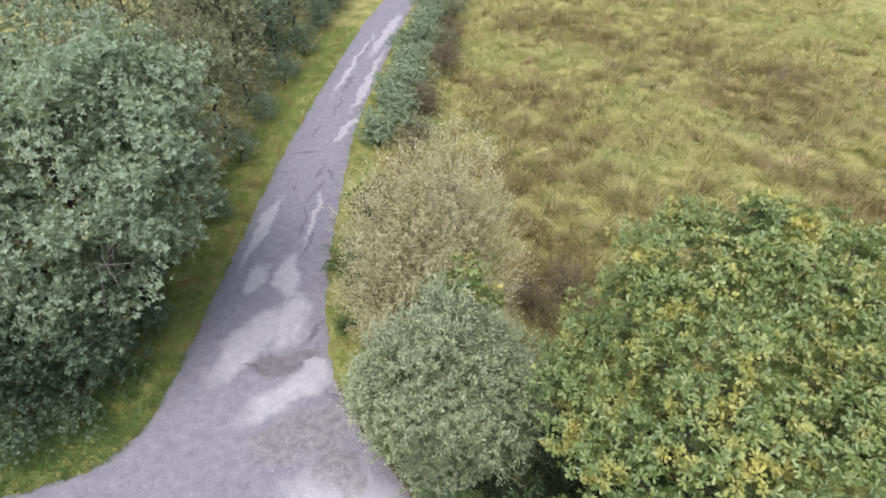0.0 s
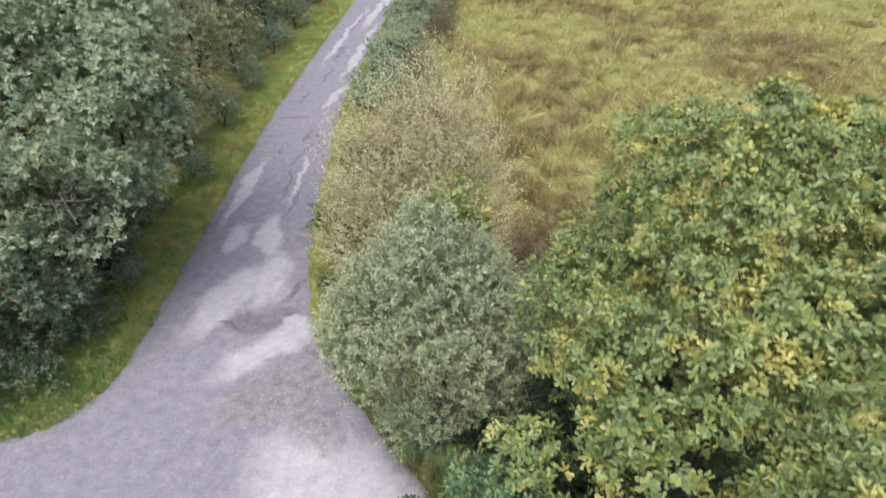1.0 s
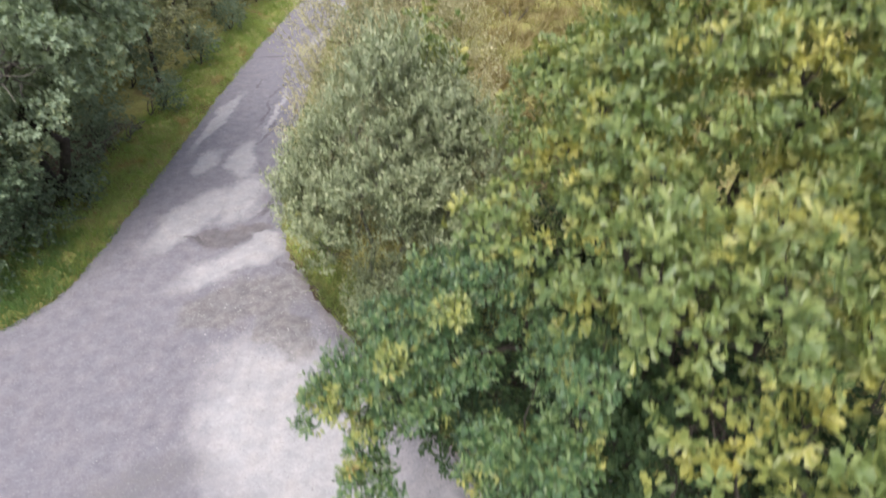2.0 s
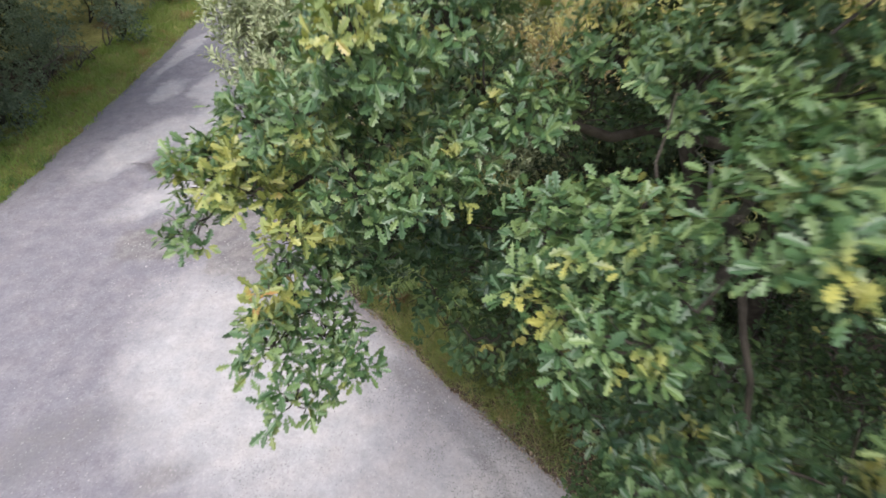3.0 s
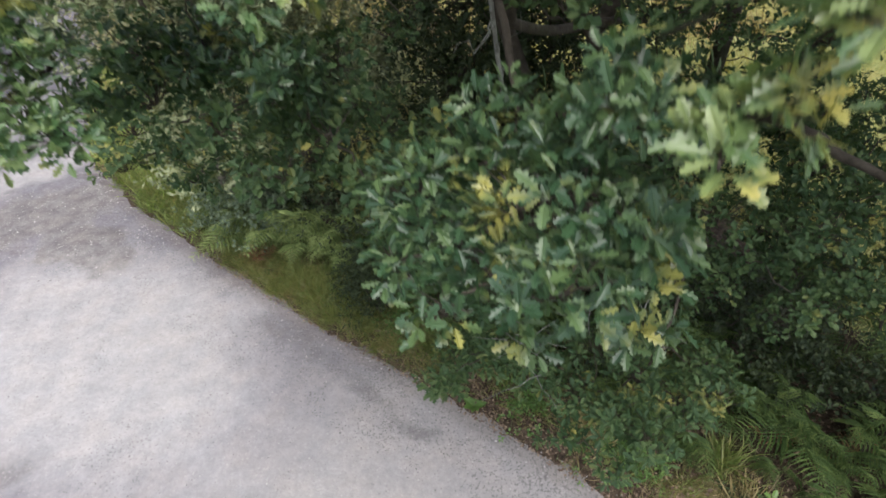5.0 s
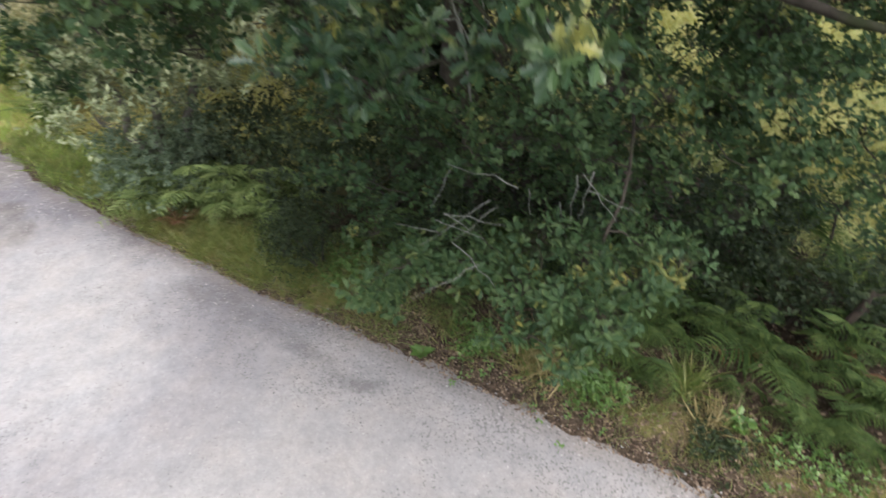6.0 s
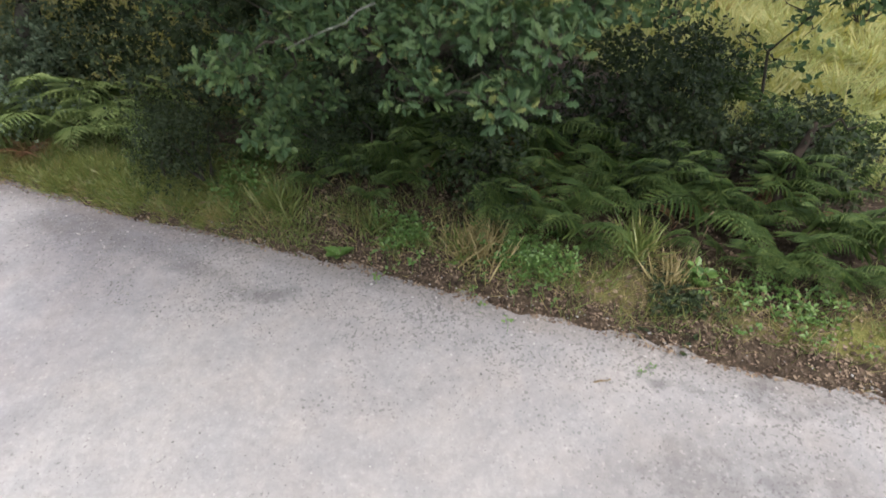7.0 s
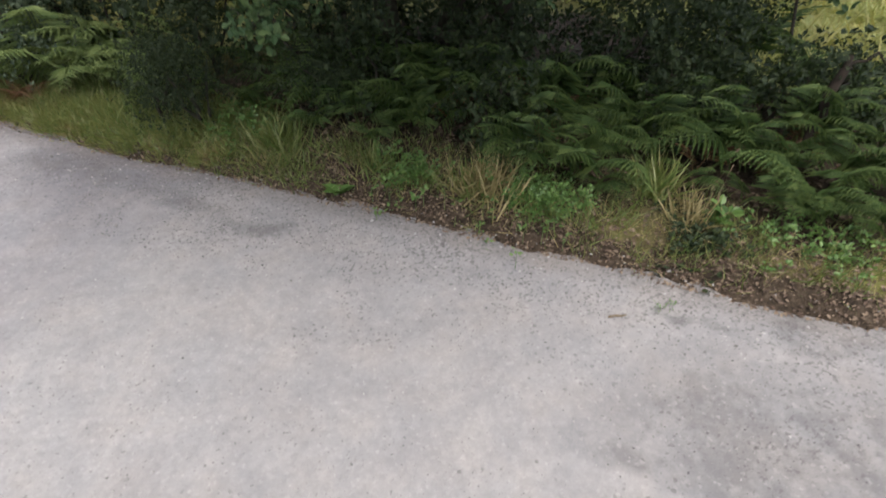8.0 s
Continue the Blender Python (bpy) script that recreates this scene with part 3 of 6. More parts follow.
OUTLINE = np.vstack([EAST_EDGE, WEST_EDGE, SOUTH_EDGE])


def off_track(x, y):
    """Distance from the track's edge: below zero on the track."""
    x, y = np.asarray(x, float), np.asarray(y, float)
    best = np.full(x.shape, 1e9)
    inside = np.zeros(x.shape, bool)
    for (ax, ay), (bx, by) in zip(OUTLINE, np.roll(OUTLINE, -1, 0)):
        dx, dy = bx - ax, by - ay
        t = np.clip(((x - ax) * dx + (y - ay) * dy) / (dx * dx + dy * dy + 1e-12), 0, 1)
        best = np.minimum(best, (x - ax - t * dx) ** 2 + (y - ay - t * dy) ** 2)
        cross = ((ay > y) != (by > y)) & (x < dx * (y - ay) / (dy if dy else 1e-12) + ax)
        inside ^= cross
    return np.where(inside, -1, 1) * np.sqrt(best)


def ripple(x, y, size, seed=0.0):
    """Cheap smooth noise, about -1 to 1."""
    s = np.zeros_like(x, dtype=float)
    rng = np.random.default_rng(int(seed * 10) + 3)
    for k in range(7):
        a, ph, f = rng.uniform(0, 6.28), rng.uniform(0, 6.28), rng.uniform(0.6, 1.7) / size
        s += np.sin((x * math.cos(a) + y * math.sin(a)) * 6.28 * f + ph)
    return s / 3.5


def land(x, y, d):
    """Height of the ground outside the track."""
    d = d + 0.05 * ripple(x, y, 0.45, 1) + 0.03 * ripple(x, y, 0.17, 2)
    rise = np.clip((d + 0.10) / 0.3, 0, 1)
    z = -0.07 + 0.12 * rise + 0.03 * ripple(x, y, 0.6, 3) * rise
    z += np.clip(d / 4, 0, 1) * (0.10 * ripple(x, y, 2.6, 4) + 0.08 * ripple(x, y, 7.0, 5) + 0.04)
    return z


def axis_of(lo, hi, fine, far, grow=1.12):
    core = np.arange(lo, hi, fine)
    up, s, v = [], fine, hi
    while v < far:
        up.append(v)
        s *= grow
        v += s
    dn, s, v = [], fine, lo - fine
    while v > -far:
        dn.append(v)
        s *= grow
        v -= s
    return np.array(dn[::-1] + list(core) + up)


def grid_faces(nx, ny):
    i = np.arange(nx * ny).reshape(ny, nx)
    return np.stack([i[:-1, :-1], i[:-1, 1:], i[1:, 1:], i[1:, :-1]], -1).reshape(-1, 4)


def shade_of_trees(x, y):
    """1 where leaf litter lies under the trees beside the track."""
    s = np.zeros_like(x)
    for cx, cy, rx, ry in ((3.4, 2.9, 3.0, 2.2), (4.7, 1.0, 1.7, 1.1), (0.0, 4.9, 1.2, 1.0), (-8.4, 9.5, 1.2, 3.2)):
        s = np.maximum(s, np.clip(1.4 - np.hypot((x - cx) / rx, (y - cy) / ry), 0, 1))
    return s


def swell(x, y, cx, cy, rx, ry, turn=0.0):
    ca, sa = math.cos(radians(turn)), math.sin(radians(turn))
    u, v = ((x - cx) * ca + (y - cy) * sa) / rx, (-(x - cx) * sa + (y - cy) * ca) / ry
    return np.exp(-u * u - v * v)


def sedge_part(x, y):
    """Above 0.4 where brown sedge stands in the field."""
    s = -2.0 * (y < 6.5) + 0.35 * ripple(x, y, 4.5, 11) + 0.55 * ripple(x, y, 1.2, 12)
    for q in ((3.0, 10.5, 1.7, 3.2, 0), (3.2, 17.5, 2.6, 4.2, 0), (2.6, 22.5, 1.6, 1.2, 0), (3.2, 29.5, 1.2, 1.5, 0), (13.5, 20.5, 2.8, 2.2, -20), (10.5, 27, 4.0, 2.2, -25), (16.5, 23.5, 3.0, 1.2, -10), (13, 13.5, 5.0, 1.6, -12), (6.0, 31, 2.0, 2.0, 0)):
        s = s + 0.9 * swell(x, y, *q)
    return s - 0.7 * damp_part(x, y)


def damp_part(x, y):
    """Above 0.5 in the greener streaks of the field."""
    s = 0.35 * ripple(x, y, 3.0, 15)
    for q in ((9.0, 20.5, 3.0, 0.9, -38), (2.0, 26.0, 1.8, 2.4, 0), (7.0, 16.3, 2.6, 0.9, -25), (22, 29, 5.5, 4.0, 0), (-0.4, 19.0, 0.8, 4.0, 0), (6.0, 25.5, 2.2, 1.4, 0)):
        s = s + 0.9 * swell(x, y, *q)
    return s


gx = axis_of(-7.5, 5.5, 0.1, 1500, 1.14)
gy = axis_of(-1.2, 9.5, 0.1, 1500, 1.06)
GX, GY = np.meshgrid(gx, gy)
DG = off_track(GX.ravel(), GY.ravel())
GZ = land(GX.ravel(), GY.ravel(), DG)
me = quick_mesh("ground", np.stack([GX.ravel(), GY.ravel(), GZ], 1), grid_faces(len(gx), len(gy)), GROUND, True)
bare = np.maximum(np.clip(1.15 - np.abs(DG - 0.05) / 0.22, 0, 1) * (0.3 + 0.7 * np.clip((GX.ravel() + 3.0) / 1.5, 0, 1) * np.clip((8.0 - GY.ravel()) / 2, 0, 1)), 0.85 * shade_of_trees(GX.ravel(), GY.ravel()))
for word, values in (("sedge", sedge_part(GX.ravel(), GY.ravel()) - 0.25), ("damp", damp_part(GX.ravel(), GY.ravel()) - 0.3)):
    me.attributes.new(word, "FLOAT", "POINT").data.foreach_set("value", values.astype(np.float32))
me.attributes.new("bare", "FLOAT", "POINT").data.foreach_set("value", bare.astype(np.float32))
tagged(new("ground", me), "rough yellow-green grassland with brown sedge and bare verges", "ground", kind="structure")

# the track's own surface, dipping under the verges at its edges
rx = np.concatenate([np.arange(-16, -8.2, 0.3), np.arange(-8.2, 5.2, 0.07), np.arange(5.2, 15, 0.3)])
ry = np.concatenate([np.arange(-15, -2, 0.3), np.arange(-2, 12, 0.07), np.arange(12, 60, 0.2)])
RX, RY = np.meshgrid(rx, ry)
DR = off_track(RX.ravel(), RY.ravel())
RZ = 0.012 * ripple(RX.ravel(), RY.ravel(), 1.3, 6) + 0.006 * ripple(RX.ravel(), RY.ravel(), 0.4, 7) - 0.10 * np.clip(DR + 0.02, 0, 1)
for px, py, la, lb, turn, wavy in DARK_PATCHES:
    ca, sa = math.cos(radians(turn)), math.sin(radians(turn))
    u = ((RX.ravel() - px) * ca + (RY.ravel() - py) * sa) / la
    v = (-(RX.ravel() - px) * sa + (RY.ravel() - py) * ca) / lb
    RZ -= 0.03 * np.clip(1 - u * u - v * v, 0, 1)
keep = (DR < 0.45)
faces = grid_faces(len(rx), len(ry))
faces = faces[keep[faces].all(1)]
used = np.unique(faces)
index = np.zeros(len(DR), int)
index[used] = np.arange(len(used))
me = quick_mesh("road", np.stack([RX.ravel(), RY.ravel(), RZ], 1)[used], index[faces], ROAD, True)
me.attributes.new("edge", "FLOAT", "POINT").data.foreach_set("value", (np.clip(1 + DR[used] / 0.22, 0, 1) * (0.25 + 0.75 * np.clip((RX.ravel()[used] + 3.0) / 1.5, 0, 1))).astype(np.float32))
me.attributes.new("side", "FLOAT", "POINT").data.foreach_set("value", np.clip(1 + DR[used] / 0.9, 0, 1).astype(np.float32))
tagged(new("road", me), "worn grey gravel track with pale patches and potholes", "gravel track", kind="structure")


def ground_height(x, y):
    x, y = np.atleast_1d(np.asarray(x, float)), np.atleast_1d(np.asarray(y, float))
    return land(x, y, off_track(x, y))


# ---- trees ----
def sprays(rng, pads, gap, flat=0.75, low=-0.25, inner=0.25):
    """Places of leaf tufts over round sprays of foliage (x, y, z, radius), with the way out of each and its spray's heart."""
    out_p, out_d, out_c = [], [], []
    for cx, cy, cz, r in pads:
        n = max(4, int(2 * math.pi * r * r / (gap * gap)))
        d = on_ball(rng, n * 3)
        d = d[d[:, 2] > low][:n]
        q = r * np.where(rng.random(len(d)) < inner, rng.uniform(0.4, 0.8, len(d)), rng.uniform(0.85, 1.2, len(d)))
        out_p.append(np.array([cx, cy, cz]) + d * q[:, None] * [1, 1, flat])
        out_d.append(d)
        out_c.append(np.broadcast_to([cx, cy, cz - 0.3 * r], d.shape))
    return np.concatenate(out_p), np.concatenate(out_d), np.concatenate(out_c)


def pads_on(rng, lobes, per_area, lo, hi, drop=-0.35):
    """Round sprays over the outside of a crown made of ellipsoids; none inside a neighbour."""
    big = np.array(lobes)
    out = []
    for k, (cx, cy, cz, rx, ry, rz) in enumerate(lobes):
        n = int(per_area * 4 * math.pi * ((rx * ry + rx * rz + ry * rz) / 3))
        for d in on_ball(rng, n):
            if d[2] < drop:
                continue
            p = np.array([cx, cy, cz]) + d * [rx, ry, rz] * rng.uniform(0.8, 1.02)
            inside = np.linalg.norm((p - big[:, :3]) / big[:, 3:], axis=1) < 0.78
            inside[k] = False
            if not inside.any():
                out.append((*p, rng.uniform(lo, hi)))
    return out


def oak_tree():
    rng = np.random.default_rng(11)
    base = (3.1, 3.2, 0.0)
    ob = thing("oak_tree", *base, "large oak with lobed green leaves turning yellow beside the track", "tree")
    lobes = [(3.2, 3.6, 5.1, 1.5, 1.4, 1.35), (2.4, 2.8, 4.95, 0.95, 0.9, 0.95), (4.5, 4.4, 4.5, 1.4, 1.3, 1.0), (4.9, 2.9, 4.7, 1.4, 1.3, 1.1),
             (3.7, 2.0, 4.8, 1.2, 1.0, 0.9), (2.1, 3.9, 4.1, 0.95, 0.9, 1.1), (3.0, 5.0, 4.2, 1.2, 0.8, 1.0)]
    lobes += [(3.2, 4.6, 5.5, 1.2, 1.0, 1.1), (4.3, 4.7, 5.3, 1.1, 1.0, 1.0), (3.9, 0.8, 4.6, 1.1, 0.8, 0.7), (5.2, 1.3, 4.5, 1.2, 1.0, 0.8), (6.2, 3.2, 4.4, 1.2, 1.2, 0.9),
              (1.9, 1.75, 5.0, 0.55, 0.5, 0.6), (1.55, 1.25, 4.8, 0.35, 0.3, 0.4), (2.3, 1.2, 5.0, 0.5, 0.4, 0.45), (1.35, 2.2, 4.45, 0.5, 0.4, 0.45)]
    # the last two lobes are unseen, added to shade the track's right side
    lobes += [(2.2, 0.55, 4.45, 0.5, 0.4, 0.4), (3.0, 0.35, 4.6, 0.7, 0.55, 0.5), (2.9, 1.3, 4.95, 0.65, 0.55, 0.55), (4.0, 3.3, 5.35, 1.1, 1.0, 0.8), (3.2, 2.6, 5.3, 0.9, 0.8, 0.75), (4.2, 0.05, 4.9, 0.9, 0.6, 0.55), (5.6, 0.3, 4.7, 1.1, 0.8, 0.6)]
    tip = [(-0.24, 1.44, 3.82, 0.12), (-0.15, 1.39, 3.74, 0.14), (-0.30, 1.35, 3.61, 0.09), (-0.05, 1.5, 3.78, 0.15), (0.02, 0.96, 3.51, 0.11), (0.1, 0.82, 3.45, 0.09), (0.05, 1.15, 3.53, 0.13),
           (0.14, 1.07, 3.42, 0.12), (0.24, 1.03, 3.38, 0.10), (0.14, 1.3, 3.48, 0.14), (0.05, 1.33, 3.64, 0.13), (-0.1, 1.6, 3.9, 0.12)]
    shelf = [(0.26, 1.34, 3.8, 0.17), (0.45, 1.31, 3.82, 0.15), (0.33, 1.58, 3.87, 0.18), (0.58, 1.5, 3.85, 0.16), (0.16, 1.63, 3.92, 0.18), (0.2, 1.8, 4.05, 0.18), (0.5, 2.2, 4.1, 0.22),
             (0.38, 1.95, 3.9, 0.18), (0.66, 1.9, 3.87, 0.2), (0.79, 1.55, 3.94, 0.15), (0.3, 1.4, 4.15, 0.17), (0.85, 1.9, 4.4, 0.24), (0.55, 1.65, 4.2, 0.2), (0.1, 1.35, 4.02, 0.15)]
    middle = [(0.82, 1.07, 3.88, 0.13), (0.89, 0.89, 3.9, 0.12), (0.76, 0.87, 3.78, 0.1), (0.82, 0.74, 3.79, 0.1), (0.91, 0.67, 3.84, 0.09), (1.0, 0.83, 3.91, 0.13), (0.99, 0.99, 3.94, 0.12), (0.98, 0.68, 3.88, 0.08),
              (1.08, 0.66, 4.2, 0.12), (1.1, 0.56, 4.18, 0.1), (1.19, 0.69, 4.24, 0.14), (1.18, 0.82, 4.21, 0.13), (1.24, 1.39, 4.09, 0.18), (1.42, 1.48, 4.19, 0.2), (1.28, 0.93, 4.27, 0.15), (1.14, 1.87, 4.01, 0.2), (1.3, 0.98, 4.6, 0.2)]
    drape = [(1.0, 0.42, 3.32, 0.08), (1.07, 0.57, 3.38, 0.11), (1.18, 0.59, 3.44, 0.11), (1.25, 0.57, 3.54, 0.10), (1.12, 0.38, 3.37, 0.10), (1.06, 0.24, 3.35, 0.07), (1.24, 0.35, 3.46, 0.11),
             (1.2, 0.11, 3.49, 0.08), (1.28, 0.26, 3.55, 0.10), (1.37, 0.29, 3.71, 0.11), (1.4, 0.46, 3.57, 0.11), (1.31, 0.15, 3.57, 0.08), (1.19, 0.2, 3.35, 0.08)]
    bright = [(1.35, 0.38, 4.02, 0.07), (1.28, 0.34, 3.95, 0.06), (1.37, 0.28, 3.94, 0.06), (1.5, 0.39, 4.0, 0.10), (1.56, 0.35, 4.03, 0.10), (1.62, 0.27, 4.0, 0.10), (1.5, 0.29, 3.88, 0.08),
              (1.46, 0.13, 3.92, 0.08), (1.42, -0.03, 3.91, 0.06), (1.43, 0.04, 3.91, 0.06), (1.32, 0.03, 3.74, 0.05), (1.37, 0.06, 3.79, 0.06), (1.56, 0.2, 3.94, 0.09)]
    hanging = [(1.55, 0.34, 3.07, 0.08), (1.53, 0.47, 3.14, 0.09), (1.61, 0.43, 3.17, 0.09), (1.59, 0.64, 2.94, 0.09), (1.59, 0.47, 3.23, 0.09), (1.16, 0.77, 2.96, 0.07), (1.05, 0.71, 2.95, 0.05), (1.13, 0.9, 3.05, 0.10),
               (1.29, 0.75, 2.85, 0.08), (1.43, 1.01, 2.89, 0.12), (1.32, 1.09, 3.02, 0.12), (0.75, 1.5, 3.3, 0.14), (0.5, 1.75, 3.3, 0.14), (0.9, 1.8, 3.1, 0.14)]
    low = [(1.29, 1.25, 1.72, 0.10), (1.56, 1.3, 1.76, 0.14), (1.78, 1.16, 1.78, 0.14), (1.9, 0.95, 1.78, 0.14), (1.99, 0.76, 1.86, 0.13), (2.08, 0.62, 1.86, 0.12), (2.28, 0.72, 1.92, 0.14), (2.21, 0.91, 1.86, 0.15), (1.78, 0.82, 1.68, 0.1),
           (1.95, 0.62, 1.7, 0.09), (2.09, 1.17, 1.84, 0.14), (2.45, 0.7, 1.95, 0.13), (2.2, 0.74, 1.6, 0.1), (1.66, 1.7, 1.35, 0.15), (1.5, 1.55, 1.5, 0.12), (2.6, 0.95, 1.8, 0.14)]
    # inner sprays: shade within the crown comes from their darkened leaf colour
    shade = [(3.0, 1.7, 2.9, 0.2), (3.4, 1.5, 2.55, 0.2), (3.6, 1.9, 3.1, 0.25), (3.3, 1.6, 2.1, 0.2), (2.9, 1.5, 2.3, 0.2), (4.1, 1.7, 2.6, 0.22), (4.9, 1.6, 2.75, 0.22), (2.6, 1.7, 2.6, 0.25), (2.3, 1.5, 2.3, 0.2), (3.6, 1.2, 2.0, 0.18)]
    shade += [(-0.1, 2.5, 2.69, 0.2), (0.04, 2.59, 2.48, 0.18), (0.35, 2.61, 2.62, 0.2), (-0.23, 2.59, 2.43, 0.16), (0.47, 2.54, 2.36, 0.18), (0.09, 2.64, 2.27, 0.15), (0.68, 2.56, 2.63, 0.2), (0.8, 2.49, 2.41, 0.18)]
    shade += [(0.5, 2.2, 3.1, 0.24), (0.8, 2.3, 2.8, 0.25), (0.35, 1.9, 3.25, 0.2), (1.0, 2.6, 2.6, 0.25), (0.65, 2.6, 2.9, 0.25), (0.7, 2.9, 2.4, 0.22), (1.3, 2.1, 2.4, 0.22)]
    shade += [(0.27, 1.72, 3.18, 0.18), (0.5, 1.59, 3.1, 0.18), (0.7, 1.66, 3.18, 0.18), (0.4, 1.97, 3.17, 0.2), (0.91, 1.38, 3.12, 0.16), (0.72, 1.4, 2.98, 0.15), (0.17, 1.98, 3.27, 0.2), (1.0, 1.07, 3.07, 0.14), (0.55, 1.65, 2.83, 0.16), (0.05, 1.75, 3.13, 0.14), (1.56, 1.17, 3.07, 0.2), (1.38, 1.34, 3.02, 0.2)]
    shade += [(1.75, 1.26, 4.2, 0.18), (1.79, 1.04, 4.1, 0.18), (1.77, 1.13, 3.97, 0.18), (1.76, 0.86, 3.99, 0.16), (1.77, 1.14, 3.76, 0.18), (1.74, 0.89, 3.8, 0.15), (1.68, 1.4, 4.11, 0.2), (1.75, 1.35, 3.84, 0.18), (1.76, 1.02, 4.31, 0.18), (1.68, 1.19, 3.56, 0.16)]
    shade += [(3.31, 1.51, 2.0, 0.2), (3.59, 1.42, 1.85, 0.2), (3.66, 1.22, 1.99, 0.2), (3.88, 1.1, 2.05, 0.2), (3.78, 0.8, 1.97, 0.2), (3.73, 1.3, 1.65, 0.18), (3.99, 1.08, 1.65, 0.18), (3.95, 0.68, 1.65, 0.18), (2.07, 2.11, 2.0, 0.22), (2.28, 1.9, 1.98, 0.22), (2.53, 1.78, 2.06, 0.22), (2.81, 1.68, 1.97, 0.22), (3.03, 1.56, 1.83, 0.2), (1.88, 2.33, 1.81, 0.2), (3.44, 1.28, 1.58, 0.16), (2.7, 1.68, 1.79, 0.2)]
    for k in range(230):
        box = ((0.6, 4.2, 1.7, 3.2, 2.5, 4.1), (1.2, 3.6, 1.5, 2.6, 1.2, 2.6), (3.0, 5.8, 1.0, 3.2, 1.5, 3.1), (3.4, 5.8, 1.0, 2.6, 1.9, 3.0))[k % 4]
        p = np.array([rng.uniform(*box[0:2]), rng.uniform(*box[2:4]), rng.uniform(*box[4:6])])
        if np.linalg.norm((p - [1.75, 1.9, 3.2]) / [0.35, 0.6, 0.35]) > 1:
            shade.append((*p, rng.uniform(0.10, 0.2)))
    stems = [((3.1, 3.2, -0.1), (2.9, 2.9, 4.6)), ((3.5, 3.0, -0.1), (4.3, 3.4, 4.2)), ((2.7, 3.3, -0.1), (2.0, 2.6, 4.2))]
    limbs = [([(2.9, 2.95, 2.5), (2.1, 2.15, 3.35), (1.2, 1.9, 3.7), (0.35, 1.6, 3.72), (-0.1, 1.45, 3.68)], 0.034), ([(2.9, 2.9, 2.9), (1.95, 2.0, 3.2), (1.45, 1.25, 3.6), (1.1, 0.75, 3.75)], 0.032),
             ([(3.1, 2.8, 2.2), (3.0, 1.9, 2.2), (2.4, 1.05, 1.88), (1.9, 0.95, 1.72)], 0.014), ([(3.3, 2.9, 2.3), (3.15, 1.75, 2.75), (3.4, 1.1, 2.7), (3.9, 0.6, 2.7)], 0.042),
             ([(2.9, 2.9, 3.3), (2.1, 1.2, 3.85), (1.6, 0.4, 3.9)], 0.026), ([(1.45, 1.25, 3.6), (1.4, 0.7, 3.3), (1.5, 0.5, 3.05)], 0.014)]
    yellow = [(-0.18, 1.36, 3.84, 0.11), (-0.06, 1.3, 3.82, 0.09), (0.07, 1.12, 3.78, 0.06), (0.03, 0.98, 3.68, 0.05), (0.3, 1.3, 4.3, 0.1), (0.6, 1.55, 4.42, 0.12), (0.0, 1.0, 3.56, 0.05)]
    pads = tip + shelf + middle + drape + bright + hanging + low + shade
    tree_frame(rng, ob, base, stems, lobes + [(*p[:3], 0.12, 0.1, 0.1) for p in pads], BARK, 0.10, 0.030, limbs)
    dead = smooth_line([(1.95, 1.7, 2.3), (1.72, 1.3, 2.82), (1.6, 1.45, 3.1), (1.57, 1.75, 3.62)], 5)
    stem = under("dead_branch", quick_mesh("dead_branch", *(lambda q: (to_local(q[0], base), q[1]))(tube(dead, np.linspace(0.006, 0.011, len(dead)), 6)), LICHEN_BARK, True), ob, "dead branch grey with lichen")
    for k in range(3, len(dead), 2):
        for _ in range(2):
            v, f = tube(bent(dead[k], dead[k] + unit(rng.normal(size=3)) * rng.uniform(0.15, 0.4), rng, 6, 0.09), np.linspace(0.004, 0.001, 6), 4)
            under("dead_twig", quick_mesh("dead_twig", to_local(v, base), f, LICHEN_BARK), stem)
    for k in range(16):
        o = np.array([rng.uniform(1.5, 2.5), rng.uniform(1.0, 1.4), rng.uniform(1.9, 2.2)])
        v, f = tube(bent(o, o + unit(rng.normal(size=3) * [1, 0.7, 0.5] + [0.1, -0.5, -0.1]) * rng.uniform(0.2, 0.4), rng, 6, 0.03), np.linspace(0.003, 0.001, 6), 4)
        under("bare_twig", quick_mesh("bare_twig", to_local(v, base), f, LICHEN_BARK), ob, "bare grey twig")
    crown = pads_on(rng, lobes, 5.0, 0.17, 0.30, -0.15)
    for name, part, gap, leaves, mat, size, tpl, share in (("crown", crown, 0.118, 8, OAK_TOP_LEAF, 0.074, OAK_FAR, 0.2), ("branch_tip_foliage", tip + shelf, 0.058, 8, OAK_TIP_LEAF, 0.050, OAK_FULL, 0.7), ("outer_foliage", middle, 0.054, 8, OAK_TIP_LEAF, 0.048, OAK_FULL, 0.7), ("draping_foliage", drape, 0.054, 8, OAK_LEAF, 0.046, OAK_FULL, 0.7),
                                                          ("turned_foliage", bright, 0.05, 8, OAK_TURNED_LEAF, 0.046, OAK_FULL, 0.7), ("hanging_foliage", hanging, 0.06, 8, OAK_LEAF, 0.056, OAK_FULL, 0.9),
                                                          ("low_foliage", low, 0.062, 8, OAK_SHADED_LEAF, 0.05, OAK_FULL, 0.9), ("yellow_foliage", yellow, 0.055, 8, OAK_YELLOW_LEAF, 0.050, OAK_FULL, 0.7), ("shaded_foliage", shade, 0.088, 7, OAK_SHADED_LEAF, 0.048, OAK_MID, 0.8)):
        p, d, c = sprays(rng, part, gap)
